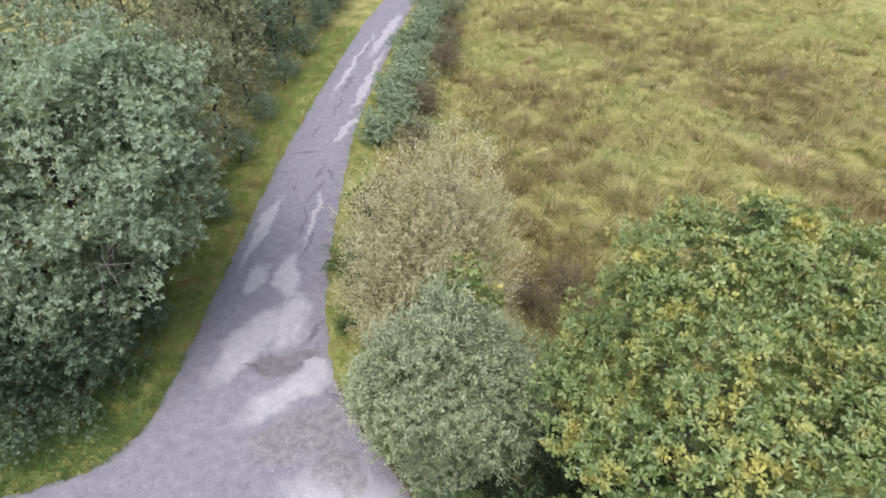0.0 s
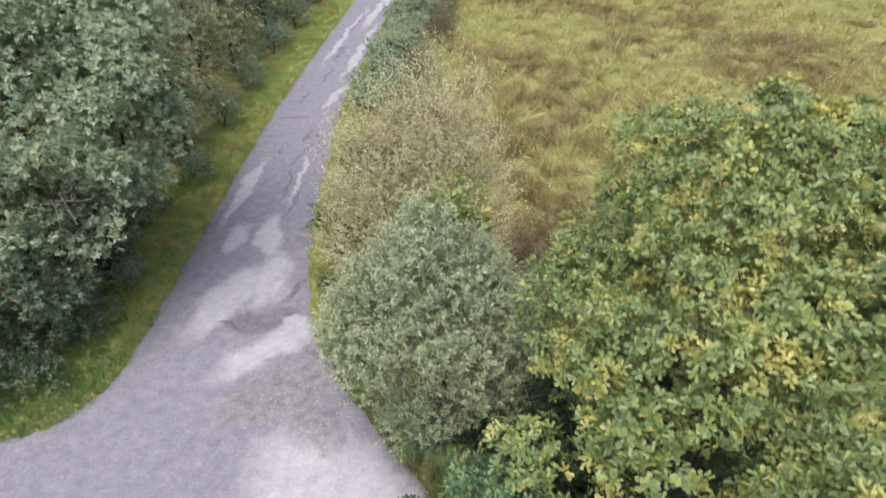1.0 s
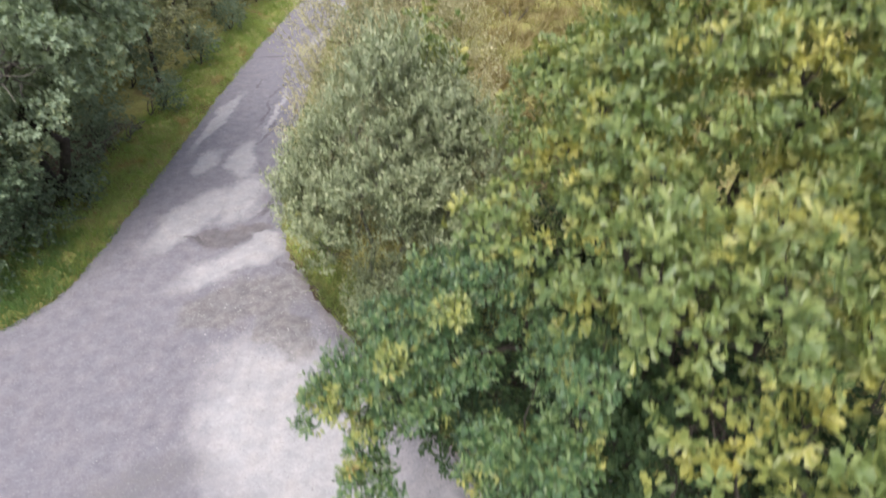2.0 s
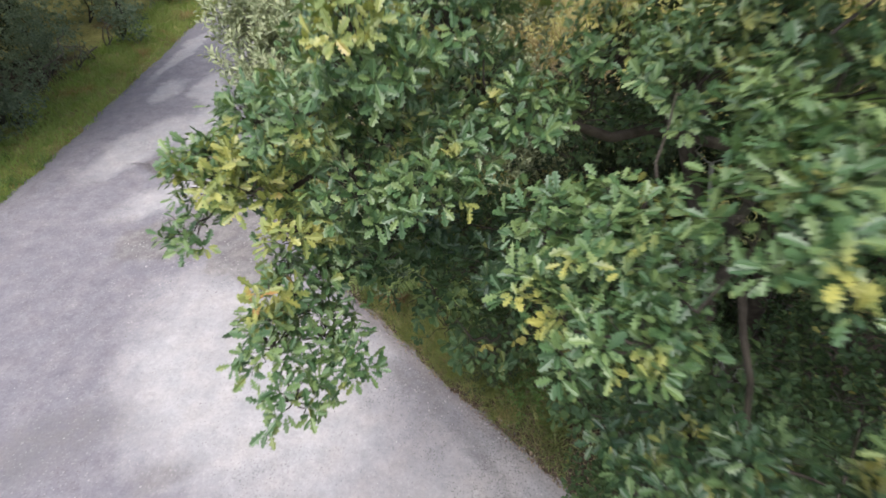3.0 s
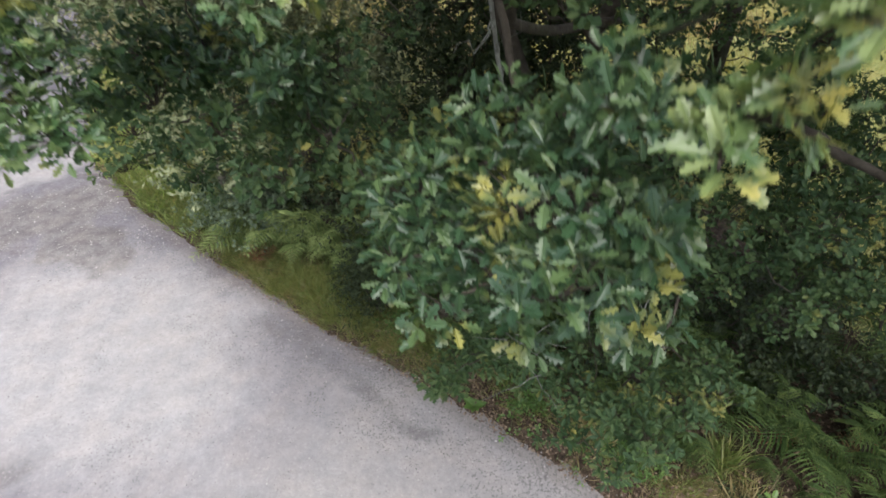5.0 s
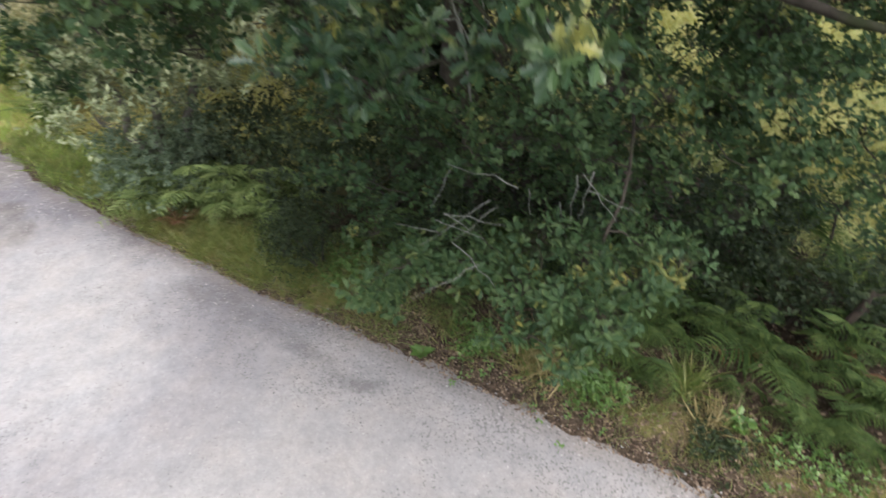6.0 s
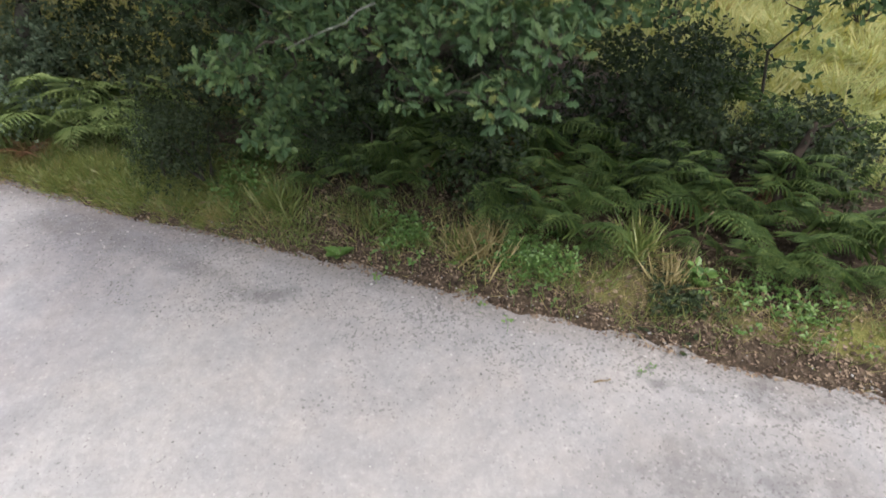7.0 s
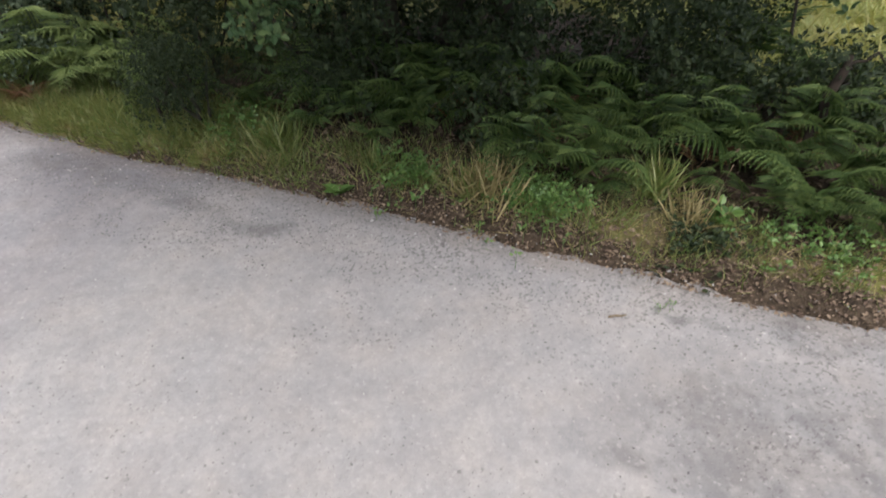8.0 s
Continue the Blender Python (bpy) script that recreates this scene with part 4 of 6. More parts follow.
        v, f = rosettes(rng, p, d, 1, 0.012, leaves, size, tpl, 74, 0.12, 0.75, 1.0, 0.22)
        if name == "crown":
            inner = crown_clumps(rng, lobes, 5.0, 0.3, 0.92, -0.6)
            v, f = join([(v, f), rosettes(rng, inner[0], inner[1], 4, 0.15, 8, 0.075, tpl, 74, 0.12, 0.75, 1.0, 0.4)])
        under(name, quick_mesh(name, to_local(v, base), f, mat), ob)
        v, f = fine_twigs(rng, p, c, 0.008 if name == "crown" else 0.003, share)
        tagged(under("twig_work", quick_mesh("twig_work", to_local(v, base), f, BARK), ob), kind="stuff")


def willow_tree():
    rng = np.random.default_rng(12)
    base = (0.1, 4.9, 0.0)
    ob = thing("willow_tree", *base, "small bushy willow with silvery grey-green leaves at the track's edge", "tree")
    lobes = [(0.0, 4.8, 3.7, 0.75, 0.75, 0.95), (0.5, 4.7, 3.1, 0.85, 0.75, 0.95), (-0.5, 4.95, 2.7, 0.75, 0.75, 1.05), (0.8, 4.8, 2.0, 0.62, 0.5, 0.9), (0.1, 4.8, 1.8, 0.62, 0.5, 1.0), (0.15, 4.6, 1.35, 0.65, 0.35, 0.45)]
    stems = [((0.1, 4.9, -0.1), (-0.1, 4.8, 3.4)), ((0.2, 4.85, -0.1), (0.5, 4.7, 2.9)), ((0.0, 4.95, -0.1), (-0.45, 4.9, 2.7))]
    tree_frame(rng, ob, base, stems, lobes, PALE_BARK, 0.06, 0.025)
    p, d, c = sprays(rng, pads_on(rng, lobes, 5.5, 0.17, 0.30), 0.105, 1.25, -0.5)
    v, f = shoots(rng, p, d, 2, 0.04, 0.26, 10, 0.062, NARROW, 1.3, 0.28, 1.1)
    under("crown", quick_mesh("crown", to_local(v, base), f, WILLOW_LEAF), ob)
    v, f = fine_twigs(rng, p, c, 0.005, 0.3)
    tagged(under("twig_work", quick_mesh("twig_work", to_local(v, base), f, PALE_BARK), ob), kind="stuff")


def sallow_tree():
    rng = np.random.default_rng(13)
    base = (-0.7, 8.2, 0.0)
    ob = thing("sallow_tree", *base, "sparse olive-yellow sallow with fine brown twigs at the track's edge", "tree")
    lobes = [(0.1, 8.2, 4.3, 0.9, 0.8, 1.2), (-0.6, 8.4, 3.4, 1.2, 1.0, 1.4), (0.5, 7.9, 3.0, 1.0, 0.9, 1.3), (-1.25, 8.3, 2.0, 0.85, 1.0, 1.4), (-0.6, 7.6, 2.0, 1.1, 0.8, 1.4), (0.4, 7.4, 1.6, 1.0, 0.7, 1.2)]
    stems = [((-0.7, 8.2, -0.1), (0.0, 8.1, 3.6)), ((-0.8, 8.3, -0.1), (-0.9, 8.4, 2.8)), ((-0.6, 8.1, -0.1), (0.4, 7.8, 2.6)), ((-0.9, 8.2, -0.1), (-1.5, 8.3, 1.8))]
    tree_frame(rng, ob, base, stems, lobes, RED_BARK, 0.05, 0.02)
    p, d, c = crown_clumps(rng, lobes, 15.0, 0.4, 1.08)
    v, f = shoots(rng, p, d, 8, 0.12, 0.34, 8, 0.052, NARROW, 1.3, 0.3, 1.3)
    under("crown", quick_mesh("crown", to_local(v, base), f, SALLOW_LEAF), ob)
    v, f = fine_twigs(rng, p, c, 0.006, 0.5)
    tagged(under("twig_work", quick_mesh("twig_work", to_local(v, base), f, RED_BARK), ob), kind="stuff")


def puffs(rng, lobes, count, share):
    """Smaller round heads of foliage over the surface of each lobe."""
    out = []
    for cx, cy, cz, rx, ry, rz in lobes:
        for k in range(count):
            d = on_ball(rng, 1)[0]
            d[2] = abs(d[2]) if rng.random() < 0.75 else d[2]
            q = share * rng.uniform(0.75, 1.3)
            out.append((cx + d[0] * rx * 0.86, cy + d[1] * ry * 0.86, cz + d[2] * rz * 0.86, rx * q, ry * q, rz * q * 0.85))
    return out


def broadleaf(name, label, base, lobes, stems, seed, leaf_mat, density, count, size, template=OVAL, spread_r=0.14, bark=BARK, thick=0.12, leaves=7, hole=None, heads=0, upness=0.5, droop=0.25):
    rng = np.random.default_rng(seed)
    ob = thing(name, *base, label, "tree")
    tree_frame(rng, ob, base, stems, lobes, bark, thick, thick * 0.4)
    if heads:
        q1 = crown_clumps(rng, puffs(rng, lobes, heads, 0.34), density * 1.3, 0.5, 1.05)
        q2 = crown_clumps(rng, lobes, density * 0.6, 0.4, 0.92)
        p, d, c = (np.concatenate(q) for q in zip(q1, q2))
    else:
        p, d, c = crown_clumps(rng, lobes, density)
    if hole:
        clear = np.linalg.norm(p - np.array(hole[:3]), axis=1) > hole[3]
        p, d, c = p[clear], d[clear], c[clear]
        for k in range(9):
            o = np.array(hole[:3]) + rng.normal(0, 0.15, 3) + [-0.35, 0.5, -0.1]
            q, w = tube(bent(o, o + unit(rng.normal(size=3) + [0.7, -0.9, 0.2]) * rng.uniform(0.5, 1.0), rng, 6, 0.1), np.linspace(0.016, 0.005, 6), 5)
            under("bare_branch", quick_mesh("bare_branch", to_local(q, base), w, PALE_BARK), ob, "bare grey branch")
    v, f = rosettes(rng, p, d, count, spread_r, leaves, size, template, upness=upness, jitter=0.6, droop=droop)
    under("crown", quick_mesh("crown", to_local(v, base), f, leaf_mat), ob)
    v, f = fine_twigs(rng, p, c, 0.010, 0.4)
    tagged(under("twig_work", quick_mesh("twig_work", to_local(v, base), f, bark), ob), kind="stuff")
    return ob


def bush(name, label, x, y, r, h, seed, leaf_mat, density=14.0, size=0.06, template=OVAL, group="", category="bush"):
    rng = np.random.default_rng(seed)
    base = (x, y, float(ground_height(x, y)[0]))
    ob = thing(name, *base, label, category, group)
    lobes = [(x + rng.uniform(-0.5, 0.5) * r, y + rng.uniform(-0.5, 0.5) * r, base[2] + h * rng.uniform(0.35, 0.62), r * rng.uniform(0.5, 0.8), r * rng.uniform(0.5, 0.8), h * rng.uniform(0.35, 0.48)) for _ in range(4)]
    for lobe in lobes:
        q, w = tube(bent(base, lobe[:3], rng, 5, 0.06), np.linspace(0.018, 0.007, 5), 4)
        under("stem", quick_mesh("stem", to_local(q, base), w, BARK), ob)
    p, d, c = crown_clumps(rng, lobes, density, 0.35, 1.08)
    v, f = rosettes(rng, p, d, 3, 0.07, 6, size, template, upness=0.6, jitter=0.6)
    v[:, 2] = np.maximum(v[:, 2], base[2] + 0.01)
    under("foliage", quick_mesh("foliage", to_local(v, base), f, leaf_mat), ob)
    return ob


oak_tree()
willow_tree()
sallow_tree()
broadleaf("young_oak", "slender young oak with a yellow-green tip behind the willow", (0.4, 5.8, 0.0), [(0.4, 5.7, 4.3, 0.4, 0.4, 0.5), (0.45, 5.75, 3.2, 0.4, 0.4, 0.7)],
          [((0.4, 5.8, -0.1), (0.4, 5.7, 4.5))], 14, OAK_TOP_LEAF, 16, 4, 0.10, OAK_MID, 0.08, BARK, 0.035)
broadleaf("broadleaf_tree", "large grey-green broadleaf tree overhanging the grass verge", (-7.8, 9.2, 0.0),
          [(-7.2, 8.8, 4.7, 1.9, 1.8, 1.7), (-5.6, 8.9, 4.3, 1.2, 1.4, 1.4), (-6.0, 7.3, 3.4, 1.1, 1.0, 1.2), (-8.4, 7.4, 4.0, 1.5, 1.3, 1.6), (-6.6, 10.6, 4.9, 1.9, 1.5, 1.5),
           (-6.4, 10.4, 3.3, 1.1, 1.2, 1.1), (-9.6, 9.5, 4.9, 1.9, 1.8, 1.7), (-6.9, 8.3, 2.3, 0.75, 1.2, 1.0), (-7.4, 7.4, 2.3, 1.1, 0.9, 1.2)],
          [((-7.8, 9.2, -0.1), (-7.4, 8.8, 4.6)), ((-7.5, 9.0, -0.1), (-6.3, 8.8, 3.8)), ((-8.0, 9.0, -0.1), (-8.8, 8.0, 4.0))], 15, LEFT_LEAF, 5.6, 7, 0.092, KITE, 0.13, hole=(-5.7, 6.8, 3.6, 0.75), heads=11)
broadleaf("broadleaf_tree", "dark green tree with bare lower twigs beside the verge", (-9.6, 5.9, 0.0),
          [(-9.3, 6.0, 3.2, 1.3, 1.0, 1.4), (-8.4, 6.3, 1.8, 0.9, 0.7, 0.9), (-10.4, 5.9, 2.6, 1.3, 1.0, 1.5), (-7.3, 6.8, 1.9, 1.2, 0.8, 1.0), (-8.6, 6.6, 1.3, 1.0, 0.7, 0.9)], [((-9.6, 5.9, -0.1), (-9.3, 6.0, 3.2))], 16, LOW_SHADE_LEAF, 5.0, 9, 0.085, KITE, 0.13, thick=0.08, heads=10)
# Dark tree added behind the stems to stand in for the oak's shaded hollow.
broadleaf("dark_fill_tree", "dark green holly in the shade behind the oak's stems", (2.7, 4.5, 0.0), [(2.4, 4.2, 2.7, 0.9, 0.7, 0.8), (3.3, 4.4, 2.4, 1.0, 0.8, 1.0), (2.2, 4.4, 1.9, 0.8, 0.7, 0.9), (3.0, 4.6, 1.5, 0.9, 0.7, 0.8)],
          [((2.7, 4.5, -0.1), (2.8, 4.4, 2.9))], 17, DARK_SHADED_LEAF, 14.0, 7, 0.06, KITE, 0.12, thick=0.05)
for x, y, z, dx, dy in ((-7.3, 11.6, 0.9, 0.7, -0.7), (-7.4, 12.1, 0.6, 0.6, -0.9), (-7.6, 10.9, 1.1, 0.9, -0.4), (-7.2, 12.8, 0.8, 0.5, -0.5)):
    rb = np.random.default_rng(int(-x * 100))
    gz = float(ground_height(x, y)[0])
    ob = thing("dead_branch", x, y, gz, "bare pale dead branch standing in the dark hedge foot", "branch", "dead branches in the hedge")
    for k in range(3):
        q, w = tube(bent((0.03 * k, 0, -0.03), (dx * (0.6 + 0.3 * k), dy * (0.5 + 0.3 * k), z * (0.7 + 0.2 * k)), rb, 6, 0.1), np.linspace(0.02, 0.006, 6), 5)
        under("bare_branch", quick_mesh("bare_branch", q, w, PALE_BARK), ob)
rng = np.random.default_rng(20)
for i, (x, y, h, r, mat) in enumerate([(-7.6, 14.6, 4.8, 1.4, OLIVE_LEAF), (-9.6, 13.6, 6.2, 2.0, LEFT_LEAF), (-7.9, 17.6, 4.8, 1.4, OLIVE_LEAF), (-9.8, 17.4, 6.5, 2.0, OLIVE_LEAF), (-8.0, 20.8, 4.6, 1.4, OLIVE_LEAF),
                                       (-9.5, 22.0, 6.0, 2.0, OLIVE_LEAF), (-7.6, 24.4, 4.4, 1.4, HEDGE_LEAF), (-9.3, 27.0, 6.0, 2.0, OLIVE_LEAF), (-7.5, 28.0, 4.2, 1.3, OLIVE_LEAF), (-7.2, 31.5, 4.2, 1.4, HEDGE_LEAF), (-7.0, 35.5, 4.4, 1.4, OLIVE_LEAF),
                                       (-9.2, 33.0, 5.5, 2.0, OLIVE_LEAF), (-12.5, 15.5, 7.0, 2.4, LEFT_LEAF), (-12.8, 20.0, 7.0, 2.4, OLIVE_LEAF), (-12.8, 9.5, 7.0, 2.2, LEFT_LEAF), (-12.0, 25.5, 6.5, 2.4, OLIVE_LEAF), (-12.5, 31.0, 6.5, 2.4, OLIVE_LEAF), (-11.2, 11.6, 6.4, 2.2, LEFT_LEAF), (-15.8, 13.0, 7.0, 2.4, LEFT_LEAF), (-15.8, 18.0, 7.0, 2.4, OLIVE_LEAF), (-16.0, 24.0, 7.0, 2.6, OLIVE_LEAF), (-10.6, 30.0, 6.0, 2.0, OLIVE_LEAF), (-10.8, 24.5, 6.2, 2.0, OLIVE_LEAF)]):
    lobes = [(x + rng.uniform(-0.3, 0.3) * r, y + rng.uniform(-0.4, 0.4) * r, h * k, r * q, r * q, h * 0.2) for k, q in ((0.78, 0.7), (0.6, 0.9), (0.42, 0.95), (0.25, 0.8))]
    broadleaf("hedgerow_tree", "tall olive-green hedgerow tree in the row beside the lane" if mat is OLIVE_LEAF else "tall grey-green hedgerow tree in the row beside the lane",
              (x, y, 0.0), lobes, [((x, y, -0.1), (x, y, h * 0.8))], 30 + i, mat, 4.6 if x > -11 else 2.0, 3, 0.135, NARROW if mat is OLIVE_LEAF else KITE, 0.16, BARK, 0.07, 6, None, 5, -0.1, 0.6)


# ---- undergrowth ----
def frond_mesh(name, seed, mat, pairs=15, leaflets=10, width=0.32, arch=0.55, tooth=0.034):
    """One bracken frond, a metre long: an arching stalk with side leaves that shorten to the tip, each cut into small teeth."""
    rng = np.random.default_rng(seed)
    t = np.linspace(0, 1, 10)
    line = np.stack([t * 0.95, 0.03 * np.sin(t * 5 + seed), arch * t - 0.95 * arch * t ** 2.4], 1)
    v0, f0 = tube(line, np.linspace(0.007, 0.002, 10), 3)
    f0 = np.concatenate([f0[:, :3], f0[:, [0, 2, 3]]])
    base, along, up, size = [], [], [], []
    at = lambda q: np.array([np.interp(q, t, line[:, k]) for k in range(3)])
    for i in range(pairs):
        q = 0.26 + 0.72 * i / (pairs - 1)
        ln = width * (1 - 0.92 * (q - 0.26) / 0.74) ** 0.85 * rng.uniform(0.85, 1.1) + 0.015
        o, fwd = at(q), unit(at(min(q + 0.03, 1)) - at(q - 0.03))
        for side in (-1, 1):
            d = unit(0.5 * fwd + side * np.array([0, 1, 0]) + [0, 0, -0.22 + rng.normal(0, 0.1)])
            count = max(3, int(leaflets * ln / width + 0.5))
            for j in range(count):
                w = (j + 0.5) / count
                for s2 in (-1, 1):
                    base.append(o + d * ln * w + [0, 0, -0.12 * ln * w * w])
                    along.append(unit(d * 0.5 + s2 * fwd + [0, 0, -0.2]))
                    up.append([0, 0, 1])
                    size.append(tooth * (1.15 - 0.8 * w) * (0.45 + 0.55 * ln / width) + 0.004)
            base.append(o)
            along.append(d + [0, 0, -0.06])
            up.append([0, 0, 1])
            size.append(ln)
    size = np.array(size)
    v1, f1 = spread(*NARROW, np.array(base), np.array(along), np.array(up, float), size, np.where(size > 0.06, 0.18, 1.25)[:, None, None])
    v, f = join([(v0, f0), (v1, f1)])
    return quick_mesh(name, v, f, mat)


FRONDS = {}
for key, mat in (("green", FERN_LEAF), ("pale", FERN_PALE), ("teal", FERN_TEAL), ("dead", FERN_DEAD)):
    FRONDS[key] = [frond_mesh("frond", 40 + k, mat, 15 if key != "teal" else 7, 10 if key != "teal" else 3, 0.34 if k else 0.28, 0.55 + 0.12 * k, 0.034 if key != "teal" else 0.10) for k in range(3)]
FERN_WORDS = {"green": "green bracken fern arching out of the shaded verge", "pale": "pale green bracken fern at the edge of the verge",
              "teal": "blue-green bracken fern in the bank beside the lane", "dead": "withered orange-brown bracken fern in the undergrowth"}


def bracken(rng, x, y, length, count, key, group="bracken along the track", lean=None):
    z = float(ground_height(x, y)[0])
    ob = thing("bracken_fern", x, y, z - 0.01, FERN_WORDS[key], "fern", group)
    turn = rng.uniform(0, 360)
    for k in range(count):
        heading = turn + 360 * k / count + rng.uniform(-25, 25) if lean is None else lean + rng.uniform(-60, 60)
        fr = under("frond", FRONDS[key][int(rng.integers(3))], ob)
        s = length * rng.uniform(0.75, 1.15)
        fr.matrix_basis = pose(0, 0, 0, rng.uniform(-15, 15), -rng.uniform(18, 58), heading) @ Matrix.Diagonal((s, s, s, 1))
    return ob


def along_edge(line, at, off):
    """A point beside an edge line: at metres along it, off metres out."""
    seg = np.linalg.norm(np.diff(line, axis=0), axis=1)
    run = np.concatenate([[0], np.cumsum(seg)])
    x, y = np.interp(at, run, line[:, 0]), np.interp(at, run, line[:, 1])
    x2, y2 = np.interp(at + 0.05, run, line[:, 0]), np.interp(at + 0.05, run, line[:, 1])
    d = np.array([x2 - x, y2 - y])
    d /= np.linalg.norm(d) + 1e-9
    return x + d[1] * off, y - d[0] * off


rng = np.random.default_rng(50)
# bracken in the shade of the oak, from the lane's corner to the gap in the bushes: x, y, length, fronds
EDGE_FERNS = ((1.9, 3.4, 0.6, 4), (2.3, 2.95, 0.62, 4), (2.2, 2.5, 0.42, 3), (3.0, 1.98, 0.62, 5), (3.2, 1.55, 0.45, 4), (3.6, 1.72, 0.58, 5), (4.3, 0.95, 0.58, 6), (4.15, 0.55, 0.42, 4), (4.65, 1.05, 0.72, 6), (4.7, 0.45, 0.6, 5), (5.1, 0.1, 0.6, 5), (3.75, 1.1, 0.4, 3))
DEEP_FERNS = ((2.6, 2.4, 0.5, 4), (2.2, 2.75, 0.6, 4), (3.5, 2.0, 0.6, 4), (4.1, 1.5, 0.6, 5), (4.9, 0.9, 0.7, 5), (5.2, -0.3, 0.6, 5), (5.2, 1.3, 0.8, 5), (5.7, 0.4, 0.8, 5), (2.5, 3.3, 0.7, 4), (1.9, 3.8, 0.7, 4), (4.8, 1.7, 0.8, 5), (5.6, 2.2, 0.9, 5), (6.0, -0.6, 0.8, 5), (0.2, 5.2, 0.7, 4), (-0.5, 5.35, 0.5, 4))
PALE_FERNS = ((0.45, 4.55, 0.7, 5), (0.95, 4.25, 0.65, 5), (0.7, 4.4, 0.6, 4), (1.25, 4.3, 0.75, 5), (0.25, 4.95, 0.9, 5), (0.78, 4.62, 0.85, 6), (0.3, 4.75, 0.95, 6), (1.05, 4.35, 0.7, 5), (-0.1, 4.9, 0.8, 5), (0.6, 5.0, 0.9, 5), (1.35, 3.9, 0.45, 4))
DEAD_FERNS = ((3.1, 1.9, 0.4, 2), (4.35, 0.9, 0.45, 2), (2.8, 2.5, 0.5, 2), (3.35, 2.2, 0.5, 3), (1.95, 3.3, 0.32, 1), (0.0, 4.45, 0.3, 6), (3.9, 1.2, 0.4, 2), (4.7, 0.75, 0.4, 2))
for ferns, key, lean in ((EDGE_FERNS, "green", 222), (DEEP_FERNS, "green", None), (PALE_FERNS, "pale", 225), (DEAD_FERNS, "dead", None)):
    for x, y, ln, n in ferns:
        bracken(rng, x, y, ln, n, key, lean=lean)
# low fronds that droop out over the litter of the verge
low_rng = np.random.default_rng(57)
for x, y, ln, n in ((4.08, 0.66, 0.42, 5), (4.12, 0.46, 0.4, 5), (4.3, 0.26, 0.42, 5), (3.95, 0.85, 0.34, 3), (3.3, 1.42, 0.36, 4), (4.55, 0.12, 0.42, 4)):
    bracken(low_rng, x, y, ln, n, "green", lean=215)
for k in range(34):
    x, y = along_edge(EAST_EDGE, rng.uniform(12.6, 17.6), rng.uniform(0.8, 1.5))
    bracken(rng, x, y, rng.uniform(0.42, 0.68), 5, "green", lean=222)
for k in range(14):
    x, y = along_edge(EAST_EDGE, rng.uniform(14.0, 18.6), rng.uniform(1.2, 1.9))
    bracken(rng, x, y, rng.uniform(0.65, 0.9), 5, "green", lean=222)
for k in range(7):
    x, y = along_edge(EAST_EDGE, rng.uniform(17.6, 19.2), rng.uniform(0.7, 1.1))
    bracken(rng, x, y, rng.uniform(0.35, 0.5), 4, "green", lean=222)
# the bank beside the lane
for k in range(64):
    x, y = along_edge(EAST_EDGE, 35.5 + 18.5 * rng.random(), 0.8 + 1.4 * rng.random())
    bracken(rng, x, y, rng.uniform(0.65, 1.0), 6, "teal" if rng.random() < 0.75 else "pale" if rng.random() < 0.3 else "green", "bracken bank beside the lane")
for k in range(20):
    x, y = along_edge(EAST_EDGE, 34.6 + 1.0 * k, 1.05 + 0.3 * (k % 3))
    bush("bramble_bush", "pale blue-green bramble mound in the bank beside the lane", x, y, 0.85, rng.uniform(0.9, 1.5), 200 + k, FERN_TEAL, 12.0, 0.075, KITE, "brambles in the bank")
for k in range(11):
    x, y = along_edge(EAST_EDGE, 35 + 1.8 * k, 2.5 + rng.uniform(-0.3, 0.3))
    bush("bramble_bush", "brown and olive bramble mound behind the bank", x, y, 0.75, rng.uniform(0.7, 1.2), 230 + k, BROWN_LEAF if k % 3 == 1 else OLIVE_LEAF, 10.0, 0.07, KITE, "brambles in the bank")
for k in range(12):
    x, y = along_edge(EAST_EDGE, 23.5 + 5 * rng.random(), 0.3 + 0.8 * rng.random())
    bracken(rng, x, y, rng.uniform(0.6, 0.9), 5, "green", "bracken bank beside the lane")
for k in range(14):
    x, y = along_edge(WEST_EDGE, 21 + 18 * rng.random(), 1.4 + 1.0 * rng.random())
    bracken(rng, x, y, rng.uniform(0.8, 1.2), 6, "teal", "bracken under the hedgerow")

# bushes under the oak, their green darkened for shade, and scrub on the field's margin
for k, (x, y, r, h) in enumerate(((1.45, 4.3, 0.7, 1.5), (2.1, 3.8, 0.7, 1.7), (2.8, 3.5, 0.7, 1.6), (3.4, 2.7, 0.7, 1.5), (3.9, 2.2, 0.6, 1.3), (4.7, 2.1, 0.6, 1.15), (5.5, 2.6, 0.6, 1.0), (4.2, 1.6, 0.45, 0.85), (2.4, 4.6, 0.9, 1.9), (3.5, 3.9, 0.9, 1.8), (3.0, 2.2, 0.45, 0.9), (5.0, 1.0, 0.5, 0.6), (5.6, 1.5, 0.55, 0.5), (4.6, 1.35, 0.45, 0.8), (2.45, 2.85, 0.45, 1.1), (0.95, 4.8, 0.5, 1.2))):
    bush("hawthorn_bush", "dark green bush with small leaves in deep shade", x, y, r, h, 60 + k, DARK_SHADED_LEAF, 18.0, 0.05, KITE, "bushes under the oak")
for k, (x, y, r, h) in enumerate(((0.02, 4.72, 0.45, 1.15), (0.45, 4.75, 0.45, 1.2), (-0.42, 5.0, 0.4, 0.9))):
    bush("hawthorn_bush", "dense dull green bush at the willow's foot", x, y, r, h, 260 + k, HEDGE_LEAF, 40.0, 0.042, KITE, "bushes under the oak")
